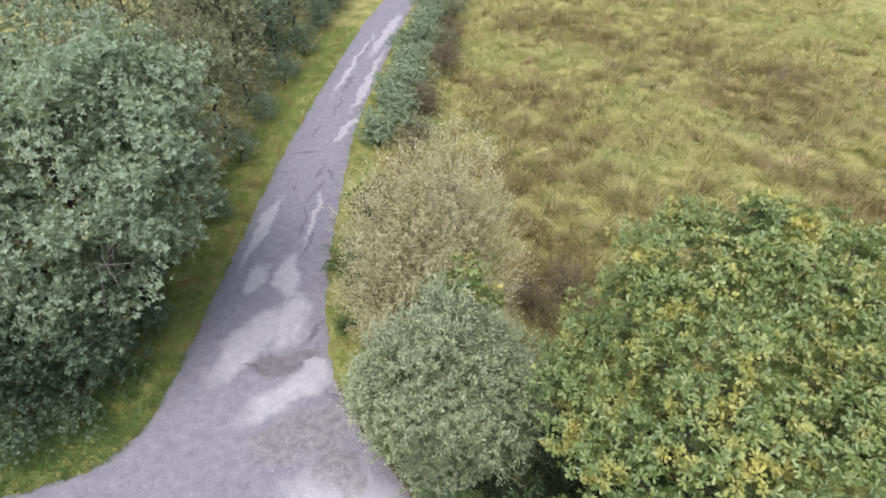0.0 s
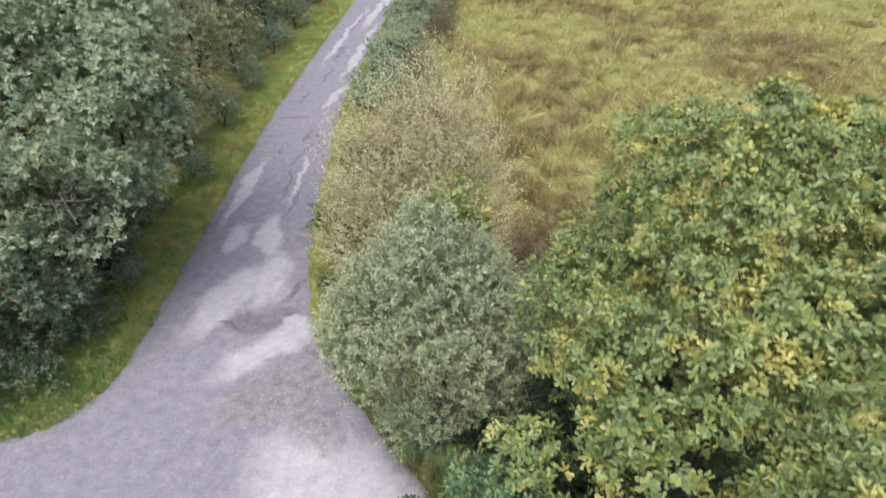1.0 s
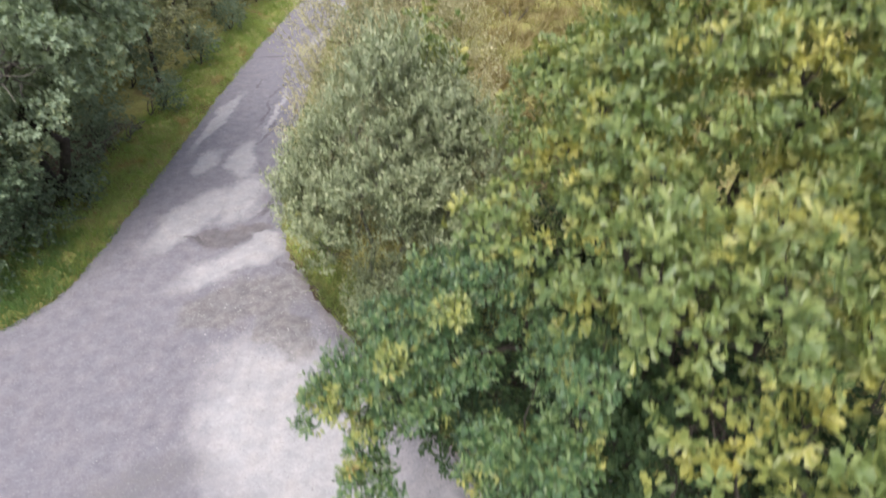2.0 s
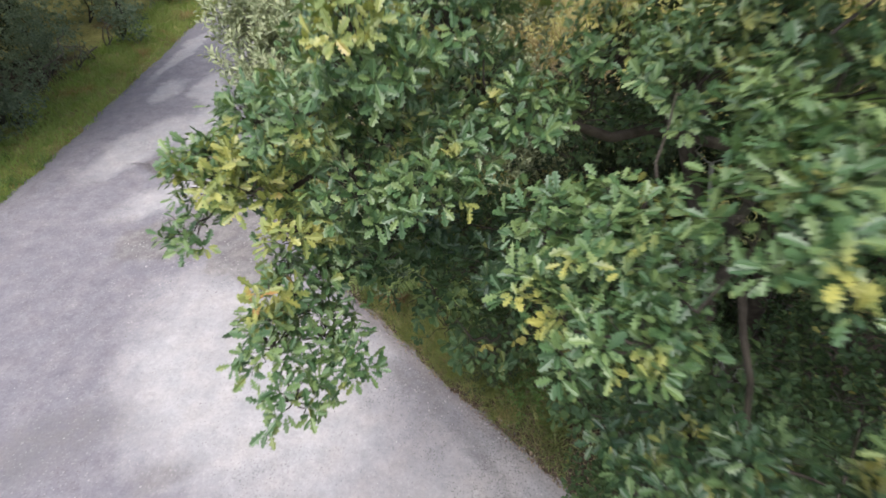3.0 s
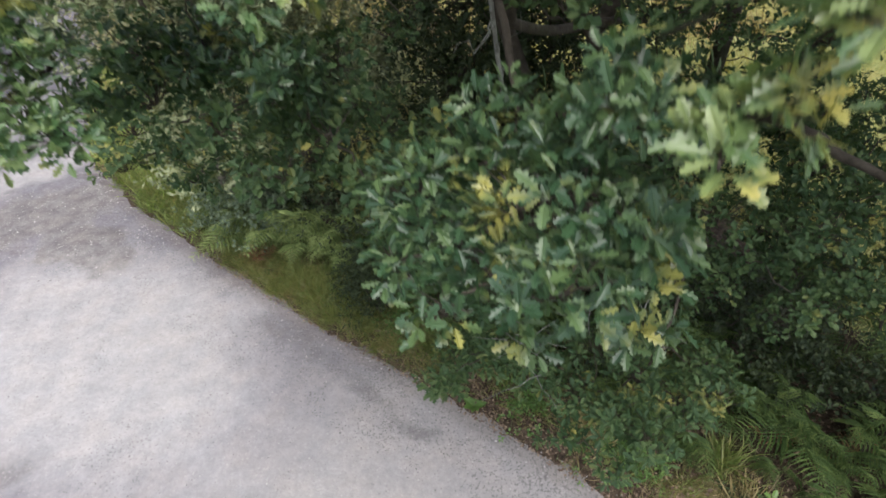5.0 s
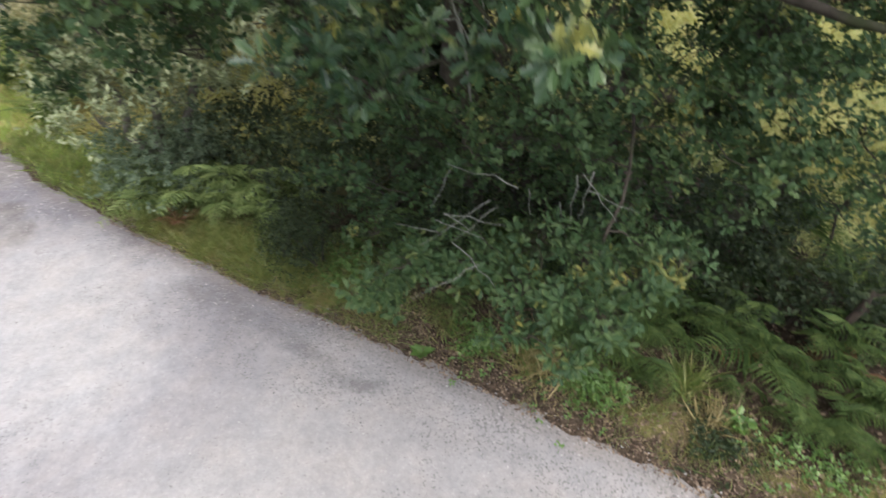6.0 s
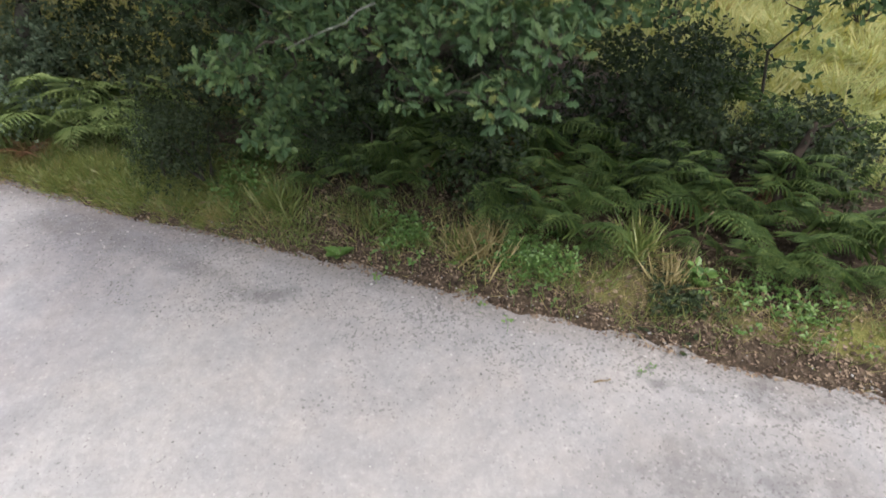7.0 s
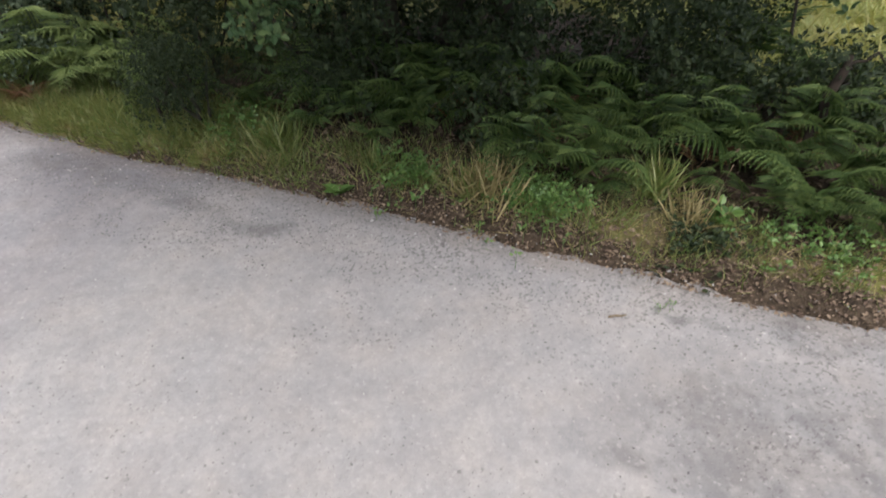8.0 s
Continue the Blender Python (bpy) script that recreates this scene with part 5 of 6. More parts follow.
for k, (x, y, r, h) in enumerate(((1.2, 3.35, 0.32, 0.75), (0.95, 3.6, 0.3, 0.6), (2.0, 3.0, 0.3, 0.7))):
    bush("gorse_bush", "dark blue-green spiny gorse bush beside the track", x, y, r, h, 75 + k, DARK_SHADED_LEAF, 60.0, 0.035, NARROW, "gorse beside the track")
FIELD_SCRUB = [(3.0, 9.8, 0.8, 1.1, BROWN_LEAF), (2.2, 9.0, 0.7, 1.2, BROWN_LEAF), (2.4, 7.2, 0.8, 1.4, OLIVE_LEAF), (1.7, 6.6, 0.7, 1.5, OLIVE_LEAF), (3.6, 8.6, 0.7, 0.9, BROWN_LEAF), (-2.2, 11.2, 0.6, 1.2, OLIVE_LEAF), (-2.0, 12.6, 0.7, 1.4, DARK_SHADED_LEAF), (-1.6, 14.2, 0.7, 1.3, BROWN_LEAF), (-1.0, 17.0, 0.8, 1.3, BROWN_LEAF), (-0.6, 20.0, 0.8, 1.5, BROWN_LEAF), (0.0, 23.5, 0.9, 1.6, BROWN_LEAF), (0.2, 27.0, 0.9, 1.6, BROWN_LEAF), (0.6, 31.0, 0.9, 1.6, OLIVE_LEAF), (-0.8, 10.6, 0.7, 1.1, OLIVE_LEAF)]
HEDGE_FOOT = [(-6.95, 13.0, 0.7, 1.3, HEDGE_LEAF), (-7.0, 16.2, 0.7, 1.4, HEDGE_LEAF), (-7.05, 19.5, 0.8, 1.6, HEDGE_LEAF), (-6.9, 22.6, 0.8, 1.6, HEDGE_LEAF), (-6.75, 26.0, 0.8, 1.8, HEDGE_LEAF), (-6.55, 29.6, 0.8, 1.8, HEDGE_LEAF), (-6.3, 33.4, 0.9, 2.0, HEDGE_LEAF), (-7.7, 7.0, 0.8, 1.2, LOW_SHADE_LEAF), (-8.5, 6.2, 0.8, 1.1, LOW_SHADE_LEAF), (-9.4, 5.7, 0.8, 1.1, LOW_SHADE_LEAF), (-7.5, 8.3, 0.7, 1.3, HEDGE_LEAF), (-7.6, 9.7, 0.7, 1.3, HEDGE_LEAF), (-7.6, 11.0, 0.7, 1.4, HEDGE_LEAF)]
UNDER_HEDGE = [(-8.2, 12.2, 0.9, 1.6, HEDGE_LEAF), (-8.4, 14.4, 0.9, 1.7, HEDGE_LEAF), (-6.9, 7.2, 0.6, 0.9, LOW_SHADE_LEAF), (-7.3, 6.2, 0.6, 0.9, LOW_SHADE_LEAF), (-8.1, 5.7, 0.6, 0.9, LOW_SHADE_LEAF), (-9.0, 5.5, 0.7, 0.9, LOW_SHADE_LEAF), (-6.9, 8.8, 0.5, 0.9, HEDGE_LEAF), (-8.6, 9.0, 1.0, 1.8, DARK_SHADED_LEAF), (-9.0, 11.0, 1.0, 1.8, DARK_SHADED_LEAF), (-10.0, 13.0, 1.0, 1.8, DARK_SHADED_LEAF), (-10.6, 8.0, 1.0, 1.8, DARK_SHADED_LEAF)]
for k, (x, y, r, h, mat) in enumerate(FIELD_SCRUB + HEDGE_FOOT + UNDER_HEDGE):
    word = "brown withered scrub bush in the rough grass" if mat is BROWN_LEAF else "dull green scrub bush in the rough grass" if mat is OLIVE_LEAF else "dark green bush at the foot of the hedgerow"
    bush("scrub_bush", word, x, y, r, h, 90 + k, mat, 13.0, 0.06, NARROW if mat is BROWN_LEAF else KITE, "scrub along the lane")

# ---- grass ----
BLADE = (np.array([(0, -0.03, 0), (0, 0.03, 0), (0.5, 0.022, -0.05), (0.5, -0.022, -0.05), (1.0, 0, -0.28)], dtype=float), np.array([(0, 1, 2), (0, 2, 3), (3, 2, 4)]))


FAR_BLADE = (np.array([(0, -0.026, 0), (0, 0.026, 0), (1.0, 0, -0.2)], dtype=float), np.array([(0, 1, 2)]))


def grass(name, label, rng, x, y, h, mat, lean=0.5, wide=1.0, category="grass", blade=BLADE):
    z = ground_height(x, y)
    n = len(x)
    along = unit(np.stack([rng.normal(0, lean, n), rng.normal(0, lean, n), np.ones(n)], 1))
    up = unit(np.stack([rng.normal(size=n), rng.normal(size=n), np.zeros(n)], 1))
    v, f = spread(*blade, np.stack([x, y, z - 0.01], 1), along, up, h, wide)
    return tagged(new(name, quick_mesh(name, v, f, mat)), label, category, kind="stuff")


def tufted(rng, n, x0, x1, y0, y1, test, tuft=14, r=0.05):
    x, y = rng.uniform(x0, x1, n), rng.uniform(y0, y1, n)
    d = off_track(x, y)
    ok = test(x, y, d)
    x, y = x[ok], y[ok]
    x, y = np.repeat(x, tuft) + rng.normal(0, r, len(x) * tuft), np.repeat(y, tuft) + rng.normal(0, r, len(y) * tuft)
    ok = off_track(x, y) > np.where(x < -2.6, -0.03, 0.03)
    return x[ok], y[ok]


rng = np.random.default_rng(121)
x, y = tufted(rng, 9000, -0.4, 1.25, 2.8, 5.0, lambda x, y, d: (d > 0.06) & (d < 0.5) & (ripple(x, y, 0.4, 8) + 0.8 * ripple(x, y, 0.15, 9) > 0.0), 9, 0.03)
grass("verge_grass", "yellow-green short grass at the track's corner", rng, x, y, rng.uniform(0.04, 0.14, len(x)), CORNER_BLADE, 1.0, 0.8)
x, y = tufted(rng, 3500, 0.0, 1.4, 2.6, 5.0, lambda x, y, d: (d > 0.1) & (d < 0.6) & (ripple(x, y, 0.3, 10) > 0.2), 9, 0.03)
grass("verge_grass", "dry straw-coloured grass at the track's corner", rng, x, y, rng.uniform(0.04, 0.11, len(x)), STRAW_BLADE, 1.0, 0.7)
rng = np.random.default_rng(120)
x, y = tufted(rng, 9000, -2.0, 1.7, 2, 7, lambda x, y, d: (d > 0.07) & (d < 0.85), 13, 0.05)
grass("verge_grass", "fresh green grass along the gravel", rng, x, y, rng.uniform(0.04, 0.15, len(x)), GRASS_BLADE, 0.8, 0.75)
x, y = tufted(rng, 16000, -1.5, 6.5, -2, 7, lambda x, y, d: (d > 0.08) & (d < 0.8) & (ripple(x, y, 0.5, 8) > -0.5 + 0.75 * (x > 1.5) * (x < 4.2)), 13, 0.045)
grass("verge_grass", "short green and straw-coloured grass along the gravel", rng, x, y, rng.uniform(0.04, 0.13, len(x)), GRASS_BLADE, 0.7, 0.9)
x, y = tufted(rng, 2600, 1.2, 5.2, -0.6, 3.6, lambda x, y, d: (d > 0.12) & (d < 0.75) & (ripple(x, y, 0.35, 21) > -0.1), 9, 0.05)
grass("verge_grass", "thin dry straw-coloured grass on the litter beside the gravel", rng, x, y, rng.uniform(0.05, 0.17, len(x)), STRAW_BLADE, 1.1, 0.45)
x, y = tufted(rng, 2600, 1.2, 5.2, -0.6, 3.6, lambda x, y, d: (d > 0.15) & (d < 0.9) & (ripple(x, y, 0.3, 22) > 0.1), 9, 0.05)
grass("verge_grass", "thin green grass between the ferns and the gravel", rng, x, y, rng.uniform(0.06, 0.2, len(x)), GRASS_BLADE, 0.8, 0.5)
x, y = tufted(rng, 9000, -8, -4.5, 6.0, 30, lambda x, y, d: (d > -0.02) & (d < 1.6) & (y > 7.0 + 0.8 * ripple(x, y, 0.8, 18)), 10, 0.07)
grass("verge_grass", "yellow-green grass verge along the lane", rng, x, y, rng.uniform(0.10, 0.24, len(x)), LANE_BLADE, 0.7, 1.0, blade=FAR_BLADE)
# Under the trees the verge takes a darker green, with their shade put in.
x, y = tufted(rng, 6500, -10, -5.2, 3.9, 10, lambda x, y, d: (d > -0.02) & (d < 1.7) & (y < 7.2 + 0.8 * ripple(x, y, 0.8, 18)), 10, 0.07)
grass("verge_grass", "grass verge under the trees, its green darkened for their shade", rng, x, y, rng.uniform(0.10, 0.26, len(x)), HERB_LEAF, 0.7, 1.0, blade=FAR_BLADE)
x, y = tufted(rng, 7000, -4, 0.5, 5, 30, lambda x, y, d: (d > 0.05) & (d < 1.0) & (x > -4), 10, 0.07)
grass("verge_grass", "green grass verge along the lane", rng, x, y, rng.uniform(0.10, 0.25, len(x)), LANE_BLADE, 0.7, 1.0, blade=FAR_BLADE)


def tussock_field(name, label, rng, n, x0, x1, y0, y1, test, size, blades, mat, lean=0.8, wide=1.2):
    """Grass in tussocks: blades that arch out of each heart, over ground that shows dark between."""
    x, y = rng.uniform(x0, x1, n), rng.uniform(y0, y1, n)
    ok = test(x, y, off_track(x, y))
    x, y = x[ok], y[ok]
    m = len(x)
    big = np.repeat(size * rng.uniform(0.6, 1.35, m), blades)
    comb = np.repeat(rng.normal(0, 0.45, (m, 2)), blades, 0)
    a, q = rng.uniform(0, 6.28, m * blades), np.sqrt(rng.random(m * blades))
    ox, oy = np.cos(a) * q, np.sin(a) * q
    bx, by = np.repeat(x, blades) + 0.4 * big * ox, np.repeat(y, blades) + 0.4 * big * oy
    along = unit(np.stack([lean * ox + comb[:, 0], lean * oy + comb[:, 1], 1.1 - 0.5 * q], 1) + rng.normal(0, 0.22, (m * blades, 3)))
    up = unit(np.stack([-ox, -oy, np.full(len(a), 0.5)], 1) + rng.normal(0, 0.2, (m * blades, 3)))
    v, f = spread(*FAR_BLADE, np.stack([bx, by, ground_height(bx, by) - 0.02], 1), along, up, big * rng.uniform(0.7, 1.15, m * blades), wide)
    return tagged(new(name, quick_mesh(name, v, f, mat)), label, "grass", kind="stuff")


tussock_field("field_grass", "tussocks of yellow-green grass in the rough field", rng, 8200, -2.2, 24, 1.5, 38, lambda x, y, d: (d > 0.9) & (sedge_part(x, y) < 0.5) & ((y > 6.3) | (x > 6.0)), 0.42, 26, FIELD_BLADE)
tussock_field("brown_sedge", "patches of brown withered sedge in the rough field", rng, 9000, -2.2, 24, 4.5, 38, lambda x, y, d: (d > 0.9) & (sedge_part(x, y) > 0.4), 0.46, 26, SEDGE_BLADE, 0.6)
tussock_field("lush_grass", "greener grass in damp streaks of the rough field", rng, 6500, -1.5, 26, 7, 38, lambda x, y, d: (d > 1.2) & (damp_part(x, y) > 0.45), 0.36, 20, LUSH_BLADE, 1.0)
tussock_field("field_grass", "yellow-green grass in the far part of the rough field", rng, 5000, -1.0, 48, 36, 70, lambda x, y, d: d > 1.2, 0.6, 10, FIELD_BLADE, 0.9, 2.0)
tussock_field("lush_grass", "bright green grass in the sunny corner of the field", rng, 5200, 5.6, 14, 0.3, 9, lambda x, y, d: d > 1.9, 0.22, 18, GAP_BLADE, 1.0)
# flopped mats of long grass, dark below
for cx, cy, r in ((5.8, 14.2, 0.8), (6.7, 13.9, 0.6), (5.0, 15.4, 0.45), (10.6, 16.9, 0.7), (11.6, 15.6, 0.8), (15.5, 16.5, 0.6)):
    n = 900
    a, q = rng.uniform(0, 6.28, n), r * np.sqrt(rng.random(n))
    bx, by = cx + q * np.cos(a), cy + q * np.sin(a)
    along = unit(np.stack([np.cos(a), np.sin(a), rng.uniform(0.25, 0.9, n)], 1) + rng.normal(0, 0.3, (n, 3)))
    v, f = spread(*BLADE, np.stack([bx, by, ground_height(bx, by)], 1), along, unit(np.stack([-np.cos(a) * 0.7, -np.sin(a) * 0.7, np.ones(n)], 1)), r * rng.uniform(0.35, 0.7, n), 0.6)
    tagged(new("grass_tussock", quick_mesh("grass_tussock", v, f, FIELD_BLADE)), "flopped mat of long pale grass in the rough field", "grass", "tussocks in the field")


def dead_scrub(x, y, r, seed):
    """Bare grey-purple stems standing in the grass."""
    g = np.random.default_rng(seed)
    z = float(ground_height(x, y)[0])
    ob = thing("dead_scrub", x, y, z, "bare purple-grey stems of dead scrub in the grass", "dead plant", "dead scrub in the field")
    for k in range(26):
        a = g.uniform(0, 6.28)
        o = np.array([math.cos(a), math.sin(a), 0]) * r * g.random()
        v, f = tube(bent(o - [0, 0, 0.02], o * 1.5 + [0, 0, r * g.uniform(0.35, 0.8)], g, 4, 0.06), np.linspace(0.012, 0.005, 4), 3)
        under("stem", quick_mesh("stem", v, f, DEAD_STEM), ob)


for k, (x, y, r) in enumerate(((11.4, 18.4, 0.6), (11.9, 17.4, 0.5), (12.1, 23.6, 0.8), (7.6, 24.0, 0.6), (8.9, 22.2, 0.5), (3.8, 31.0, 0.6), (3.2, 21.0, 0.6), (1.4, 18.6, 0.6), (15.0, 23.4, 0.8), (17.5, 22.0, 0.7))):
    dead_scrub(x, y, r, 160 + k)
# a straw-coloured tuft and two green ones on the verge
for word, cx, cy, mat, ln, n, r in (("straw_tuft", 2.6, 1.66, STRAW_BLADE, 0.24, 260, 0.10), ("grass_tuft", 2.5, 1.72, GRASS_BLADE, 0.2, 150, 0.06), ("grass_tuft", 3.5, 1.16, GRASS_BLADE, 0.28, 220, 0.06), ("grass_tuft", 1.3, 3.35, GRASS_BLADE, 0.2, 220, 0.10), ("grass_tuft", 0.75, 3.75, GRASS_BLADE, 0.18, 260, 0.12),
                                 ("straw_tuft", 3.5, 0.85, STRAW_BLADE, 0.2, 110, 0.06), ("grass_tuft", 1.62, 2.75, GRASS_BLADE, 0.24, 160, 0.07), ("grass_tuft", 2.1, 2.2, GRASS_BLADE, 0.2, 140, 0.07)):
    grass(word, "arching tuft of dry straw-coloured grass on the verge" if word == "straw_tuft" else "bright green grass tuft on the verge", rng, cx + rng.normal(0, r, n), cy + rng.normal(0, r, n), ln * rng.uniform(0.6, 1.15, n), mat, 0.55, 0.8)

# ---- small things on the verge and the gravel ----
def scatter_flat(name, label, category, rng, x, y, z, size, mat, template):
    n = len(x)
    along = unit(np.stack([rng.normal(size=n), rng.normal(size=n), rng.normal(0, 0.15, n)], 1))
    up = unit(np.stack([rng.normal(0, 0.3, n), rng.normal(0, 0.3, n), np.ones(n)], 1))
    v, f = spread(*template, np.stack([x, y, z], 1), along, up, size)
    return tagged(new(name, quick_mesh(name, v, f, mat)), label, category, kind="stuff")


def track_height(x, y):
    return 0.012 * ripple(x, y, 1.3, 6) + 0.006 * ripple(x, y, 0.4, 7) - 0.10 * np.clip(off_track(x, y) + 0.02, 0, 1)


def surface(x, y):
    return np.maximum(track_height(x, y), ground_height(x, y))


n = 15000
at, off = rng.uniform(10.0, 21.5, n), rng.normal(0.13, 0.14, n)
pts = np.array([along_edge(EAST_EDGE, a, o) for a, o in zip(at, off)])
ok = (off > 0.0) & (off < 0.5)
x, y = pts[ok, 0], pts[ok, 1]
scatter_flat("leaf_litter", "brown dead leaves and bits along the gravel's edge", "litter", rng, x, y, surface(x, y) + 0.006, rng.uniform(0.008, 0.03, len(x)), LITTER, LOZENGE)
x, y = rng.uniform(1.2, 5.6, 7000), rng.uniform(-0.2, 4.0, 7000)
ok = (off_track(x, y) > 0.25) & (off_track(x, y) < 2.2)
x, y = x[ok], y[ok]
scatter_flat("leaf_litter", "brown dead leaves on the shaded ground under the oak", "litter", rng, x, y, surface(x, y) + 0.008, rng.uniform(0.02, 0.045, len(x)), LITTER, LOZENGE)

STONE = (np.array([(0.5, 0, 0), (-0.5, 0.05, 0.02), (0.05, 0.42, 0), (-0.05, -0.4, 0.03), (0.08, 0.03, 0.3), (0, 0, -0.2)], dtype=float),
         np.array([(0, 2, 4), (2, 1, 4), (1, 3, 4), (3, 0, 4), (2, 0, 5), (1, 2, 5), (3, 1, 5), (0, 3, 5)]))


def stones(name, label, rng, n, box, lo, hi, mat, near_edge=False, band=None):
    x, y = rng.uniform(box[0], box[1], n), rng.uniform(box[2], box[3], n)
    d = off_track(x, y)
    keep = (d < -0.02) & (ripple(x, y, 0.7, 13) + rng.normal(0, 0.7, n) > 0.25)
    if near_edge:
        keep = (d > -0.35) & (d < 0.12)
    if band:
        keep = (d > band[0]) & (d < band[1]) & (ripple(x, y, 0.35, 17) + rng.normal(0, 0.5, n) > 0.3)
    x, y = x[keep], y[keep]
    m = len(x)
    along = unit(np.stack([rng.normal(size=m), rng.normal(size=m), rng.normal(0, 0.2, m)], 1))
    up = unit(np.stack([rng.normal(0, 0.2, m), rng.normal(0, 0.2, m), np.ones(m)], 1))
    size = lo + (hi - lo) * rng.random(m) ** 3
    v, f = spread(*STONE, np.stack([x, y, surface(x, y) + 0.001], 1), along, up, size)
    return tagged(new(name, quick_mesh(name, v, f, mat)), label, "stones", kind="stuff")


stones("dark_pebbles", "small dark grey pebbles scattered over pale gravel", rng, 4500, (-1.5, 3.8, -1.2, 4.5), 0.004, 0.018, DARK_PEBBLE)
stones("pale_pebbles", "small pale pebbles scattered over the gravel", rng, 9000, (-4.5, 3.8, -1.2, 6.5), 0.006, 0.022, PEBBLE)
stones("edge_pebbles", "mixed pebbles gathered along the gravel's edge", rng, 20000, (-2.5, 4.5, -1.2, 7.0), 0.008, 0.028, PEBBLE, True)


stones("dark_pebbles", "dark grit gathered in streaks beside the gravel's edge", rng, 9000, (0.2, 1.7, 1.6, 3.6), 0.006, 0.02, DARK_PEBBLE, band=(-0.75, -0.12))
stones("dark_pebbles", "dark grit gathered in streaks beside the gravel's edge", rng, 1600, (2.3, 3.9, -0.4, 0.7), 0.005, 0.018, DARK_PEBBLE, band=(-0.6, -0.05))
stones("dark_pebbles", "dark grit in a worn hollow of the gravel", rng, 2200, (2.2, 3.3, -1.0, 0.1), 0.004, 0.015, DARK_PEBBLE, band=(-1.6, -0.6))
stones("pale_pebbles", "loose pale stones lying in the old pothole", rng, 2500, (-3.6, -1.2, 4.6, 6.6), 0.01, 0.034, PEBBLE)


def dock_plant(x, y):
    r = np.random.default_rng(140)
    z = float(surface(np.array([x]), np.array([y]))[0])
    ob = thing("dock_plant", x, y, z, "small bright green dock plant at the gravel's edge", "plant")
    for k in range(8):
        a = 2.4 * k
        d = np.array([[math.cos(a), math.sin(a), 0.5 + 0.4 * (k % 3)]])
        v, f = spread(*BROAD, np.zeros((1, 3)) + [0, 0, 0.01], d, np.array([[0, 0, 1.0]]), np.array([r.uniform(0.08, 0.13)]), 0.9)
        under("leaf", quick_mesh("leaf", v, f, HERB_LEAF), ob)


def herb_patch(name, label, x, y, r, n, seed, mat, size, h):
    g = np.random.default_rng(seed)
    px, py = x + g.normal(0, r, n), y + g.normal(0, r, n)
    z = surface(px, py)
    p = np.stack([px, py, z + g.uniform(0.02, h, n)], 1)
    v, f = rosettes(g, p, np.tile([[0, 0, 1.0]], (n, 1)), 1, 0.01, 7, size, LOZENGE, 75, 0.1, 0.5, 1.1, 0.3)
    base = (x, y, float(surface(np.array([x]), np.array([y]))[0]))
    ob = thing(name, *base, label, "plant")
    tagged(under("foliage", quick_mesh("foliage", v - np.array(base), f, mat), ob), kind="stuff")
    stalks = join([tube(np.array([[q[0], q[1], base[2] - 0.01], [q[0], q[1], q[2]]]), [0.002, 0.001], 3) for q in p])
    tagged(under("stalk", quick_mesh("stalk", stalks[0] - np.array(base), stalks[1], mat), ob), kind="stuff")


dock_plant(1.78, 2.1)
herb_patch("herb_patch", "low patch of bright green small-leaved herbs on the verge", 2.86, 1.4, 0.14, 260, 141, HERB_LEAF, 0.026, 0.15)
herb_patch("ivy_patch", "dark green trailing ivy at the edge of the litter", 3.38, 0.68, 0.09, 70, 142, DARK_SHADED_LEAF, 0.035, 0.06)
herb_patch("weed", "tiny green weed growing in the gravel", 2.89, 0.42, 0.025, 5, 143, HERB_LEAF, 0.017, 0.025)
herb_patch("broad_weed", "round-leaved pale green weed among ferns", 3.63, 0.74, 0.03, 6, 144, HERB_LEAF, 0.07, 0.12)
herb_patch("herb_patch", "low patch of green herbs and grass under the gorse", 1.45, 3.2, 0.16, 120, 145, HERB_LEAF, 0.03, 0.14)
herb_patch("herb_patch", "leafy green herbs among the ferns", 2.25, 2.0, 0.14, 90, 146, HERB_LEAF, 0.03, 0.16)
herb_patch("herb_patch", "low green herbs beside the litter", 3.9, 0.35, 0.15, 90, 147, HERB_LEAF, 0.03, 0.12)


def fallen_stick(points, thick, label):
    p = np.array(points, float)
    line = bent(p[0], p[1], np.random.default_rng(int(p[0, 0] * 100)), 6, 0.03)
    v, f = tube(line, np.linspace(thick, thick * 0.5, 6), 6)
    o = p[0]
    ob = new("fallen_stick", quick_mesh("fallen_stick", v - o, f, DRY_WOOD, True))
    ob.location = o
    return tagged(ob, label, "stick", "dry sticks in the undergrowth")


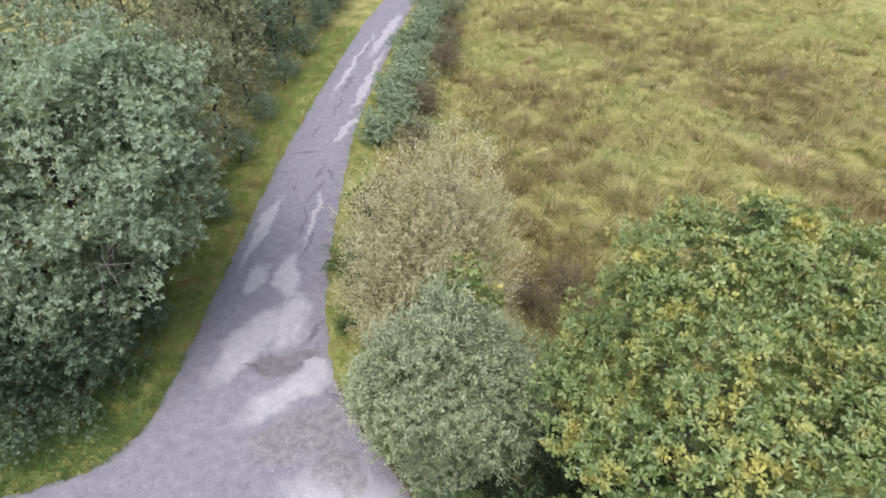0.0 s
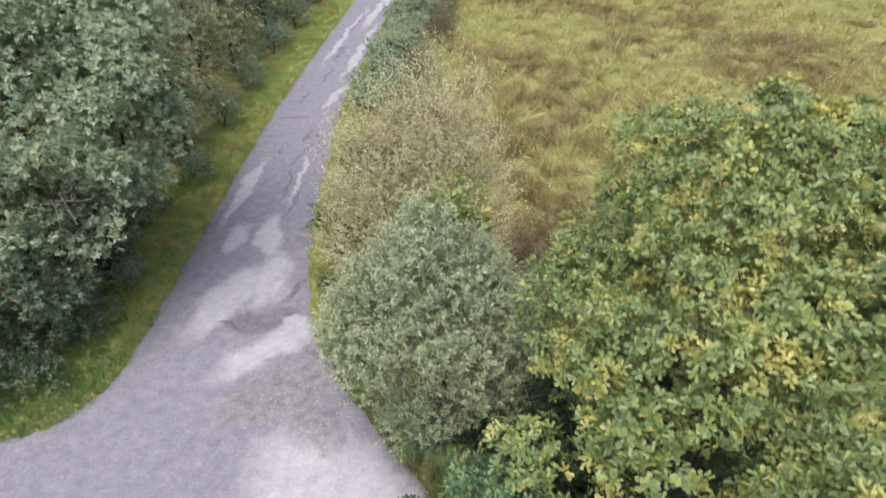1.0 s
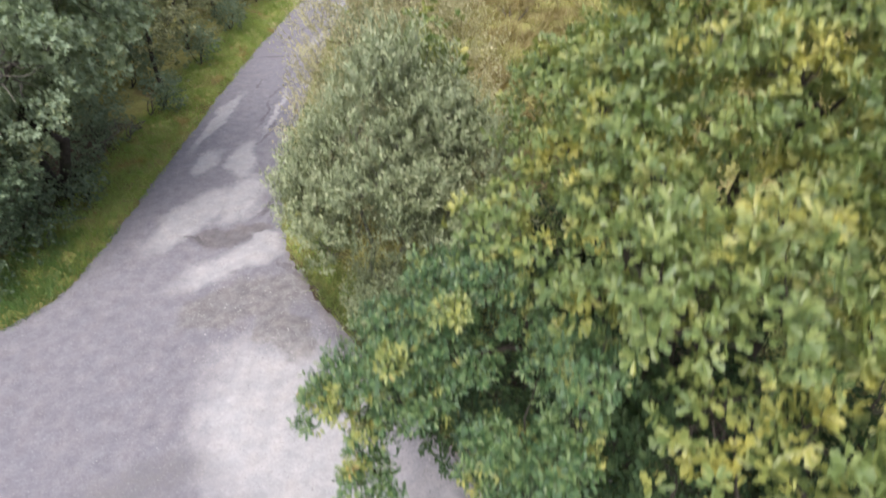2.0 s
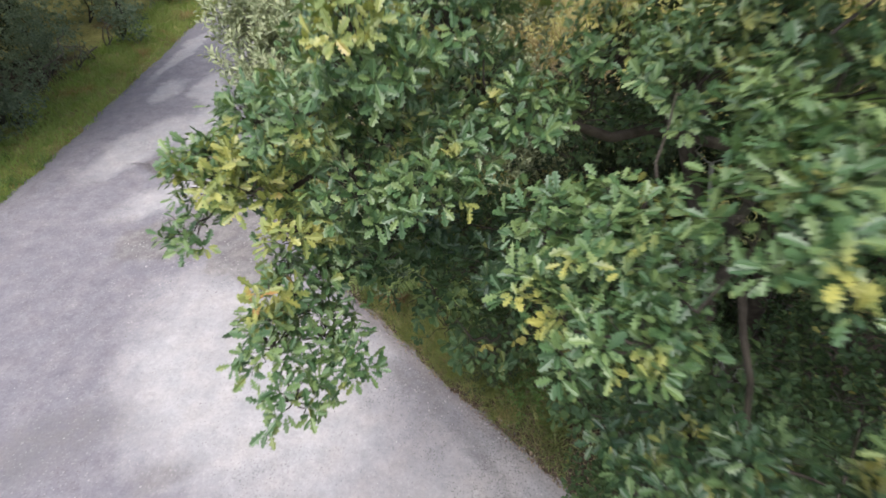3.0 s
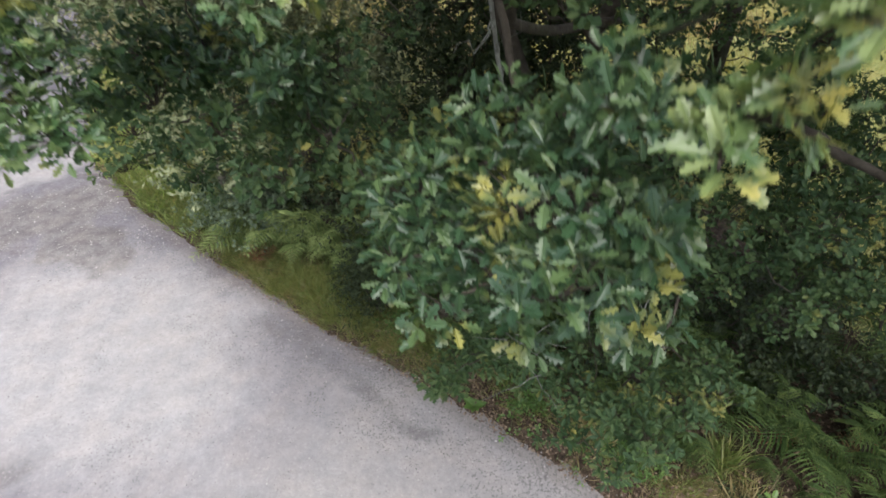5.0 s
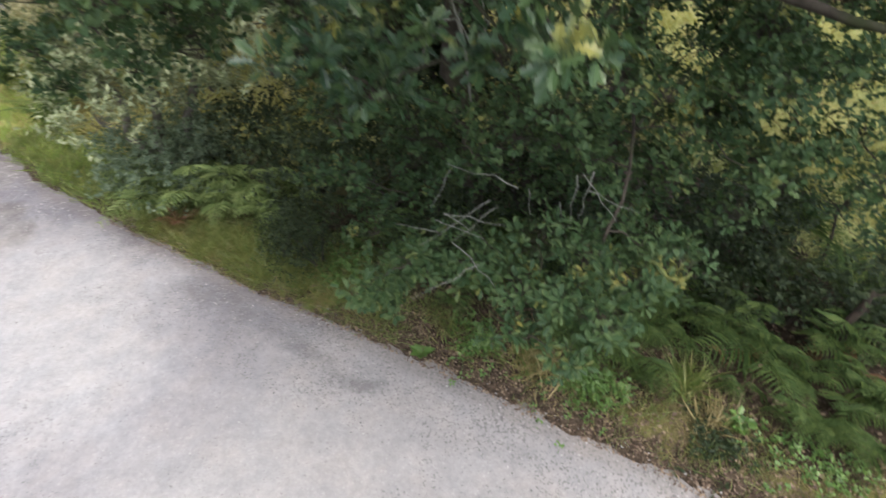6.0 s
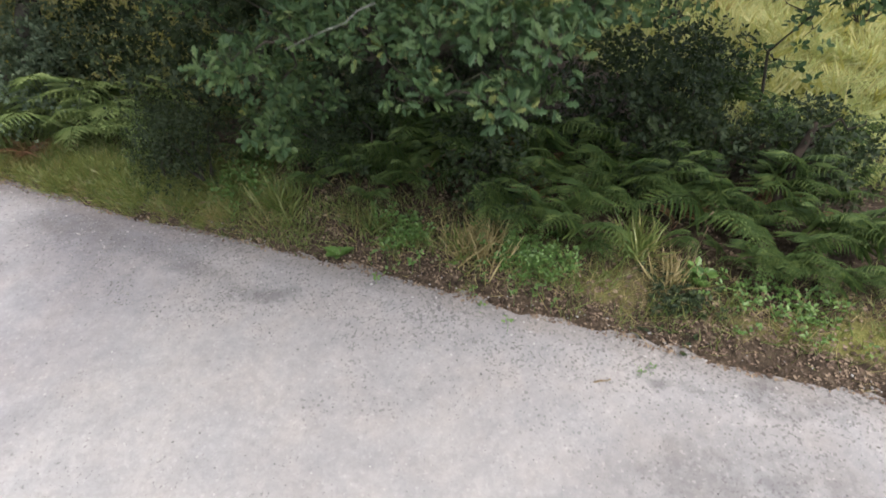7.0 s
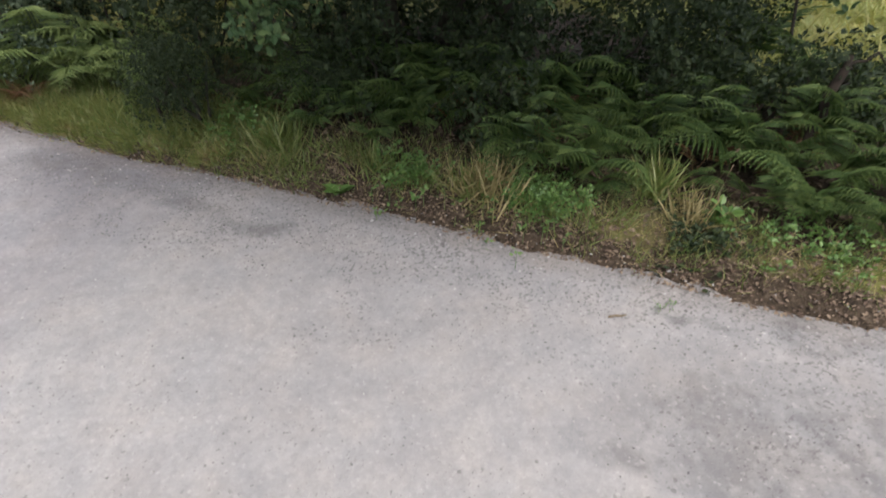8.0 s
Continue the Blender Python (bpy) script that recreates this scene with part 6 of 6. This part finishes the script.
fallen_stick([(3.74, 0.95, 0.06), (3.92, 0.97, 0.36)], 0.012, "dry pale stick leaning among the bracken")
fallen_stick([(3.7, 0.86, 0.06), (3.84, 0.92, 0.3)], 0.008, "dry pale stick leaning among the bracken")
fallen_stick([(1.08, 3.12, 0.06), (1.3, 3.02, 0.08)], 0.007, "short dry twig lying on the litter")
fallen_stick([(1.12, 3.22, 0.07), (1.28, 3.1, 0.07)], 0.006, "short dry twig lying on the litter")
fallen_stick([(2.60, 0.50, 0.016), (2.69, 0.47, 0.018)], 0.006, "short dark twig lying on the gravel")
fallen_stick([(2.3, 2.6, 0.05), (2.9, 2.3, 0.5)], 0.010, "dry brown stem fallen through the ferns")


def broken_trunk():
    x, y = 4.2, 0.8
    ob = thing("broken_trunk", x, y, float(ground_height(x, y)[0]) - 0.05, "dark broken tree stump leaning among the bracken", "tree stump")
    g = np.random.default_rng(150)
    v, f = tube(bent((0, 0, 0), (0.57, 0.22, 0.74), g, 9, 0.02), [0.045, 0.038, 0.035, 0.034, 0.032, 0.032, 0.031, 0.028, 0.014], 9)
    under("trunk", quick_mesh("trunk", v, f, DARK_BARK, True), ob)
    for end, k in (((0.95, 0.1, 0.72), 0.92), ((0.85, 0.3, 0.62), 0.75), ((0.7, 0.0, 0.6), 0.65)):
        v, f = tube(bent((0.57 * k, 0.22 * k, 0.74 * k), end, g, 7, 0.07), np.linspace(0.011, 0.003, 7), 5)
        under("branch", quick_mesh("branch", v, f, DARK_BARK, True), ob)


broken_trunk()


def sapling(x, y, top, seed):
    g = np.random.default_rng(seed)
    z = float(ground_height(x, y)[0])
    ob = thing("sapling", x, y, z - 0.03, "thin dark sapling with few leaves in the gap", "tree")
    line = bent((0, 0, 0), top, g, 9, 0.04)
    v, f = tube(line, np.linspace(0.016, 0.004, 9), 5)
    under("trunk", quick_mesh("trunk", v, f, BARK, True), ob)
    tips = []
    for k in range(3, 9):
        for q in range(2):
            d = unit(g.normal(size=3) + [0, 0, 0.3]) * g.uniform(0.2, 0.45)
            v, f = tube(bent(line[k], line[k] + d, g, 5, 0.06), np.linspace(0.006, 0.002, 5), 4)
            under("branch", quick_mesh("branch", v, f, BARK, True), ob)
            tips += [line[k] + d, line[k] + d * 0.6]
    p = np.array(tips)
    v, f = rosettes(g, p, unit(p - line.mean(0)), 2, 0.05, 5, 0.06, LOZENGE)
    under("crown", quick_mesh("crown", v, f, OAK_SHADED_LEAF), ob)


sapling(5.1, 1.7, (0.25, -0.1, 2.2), 151)
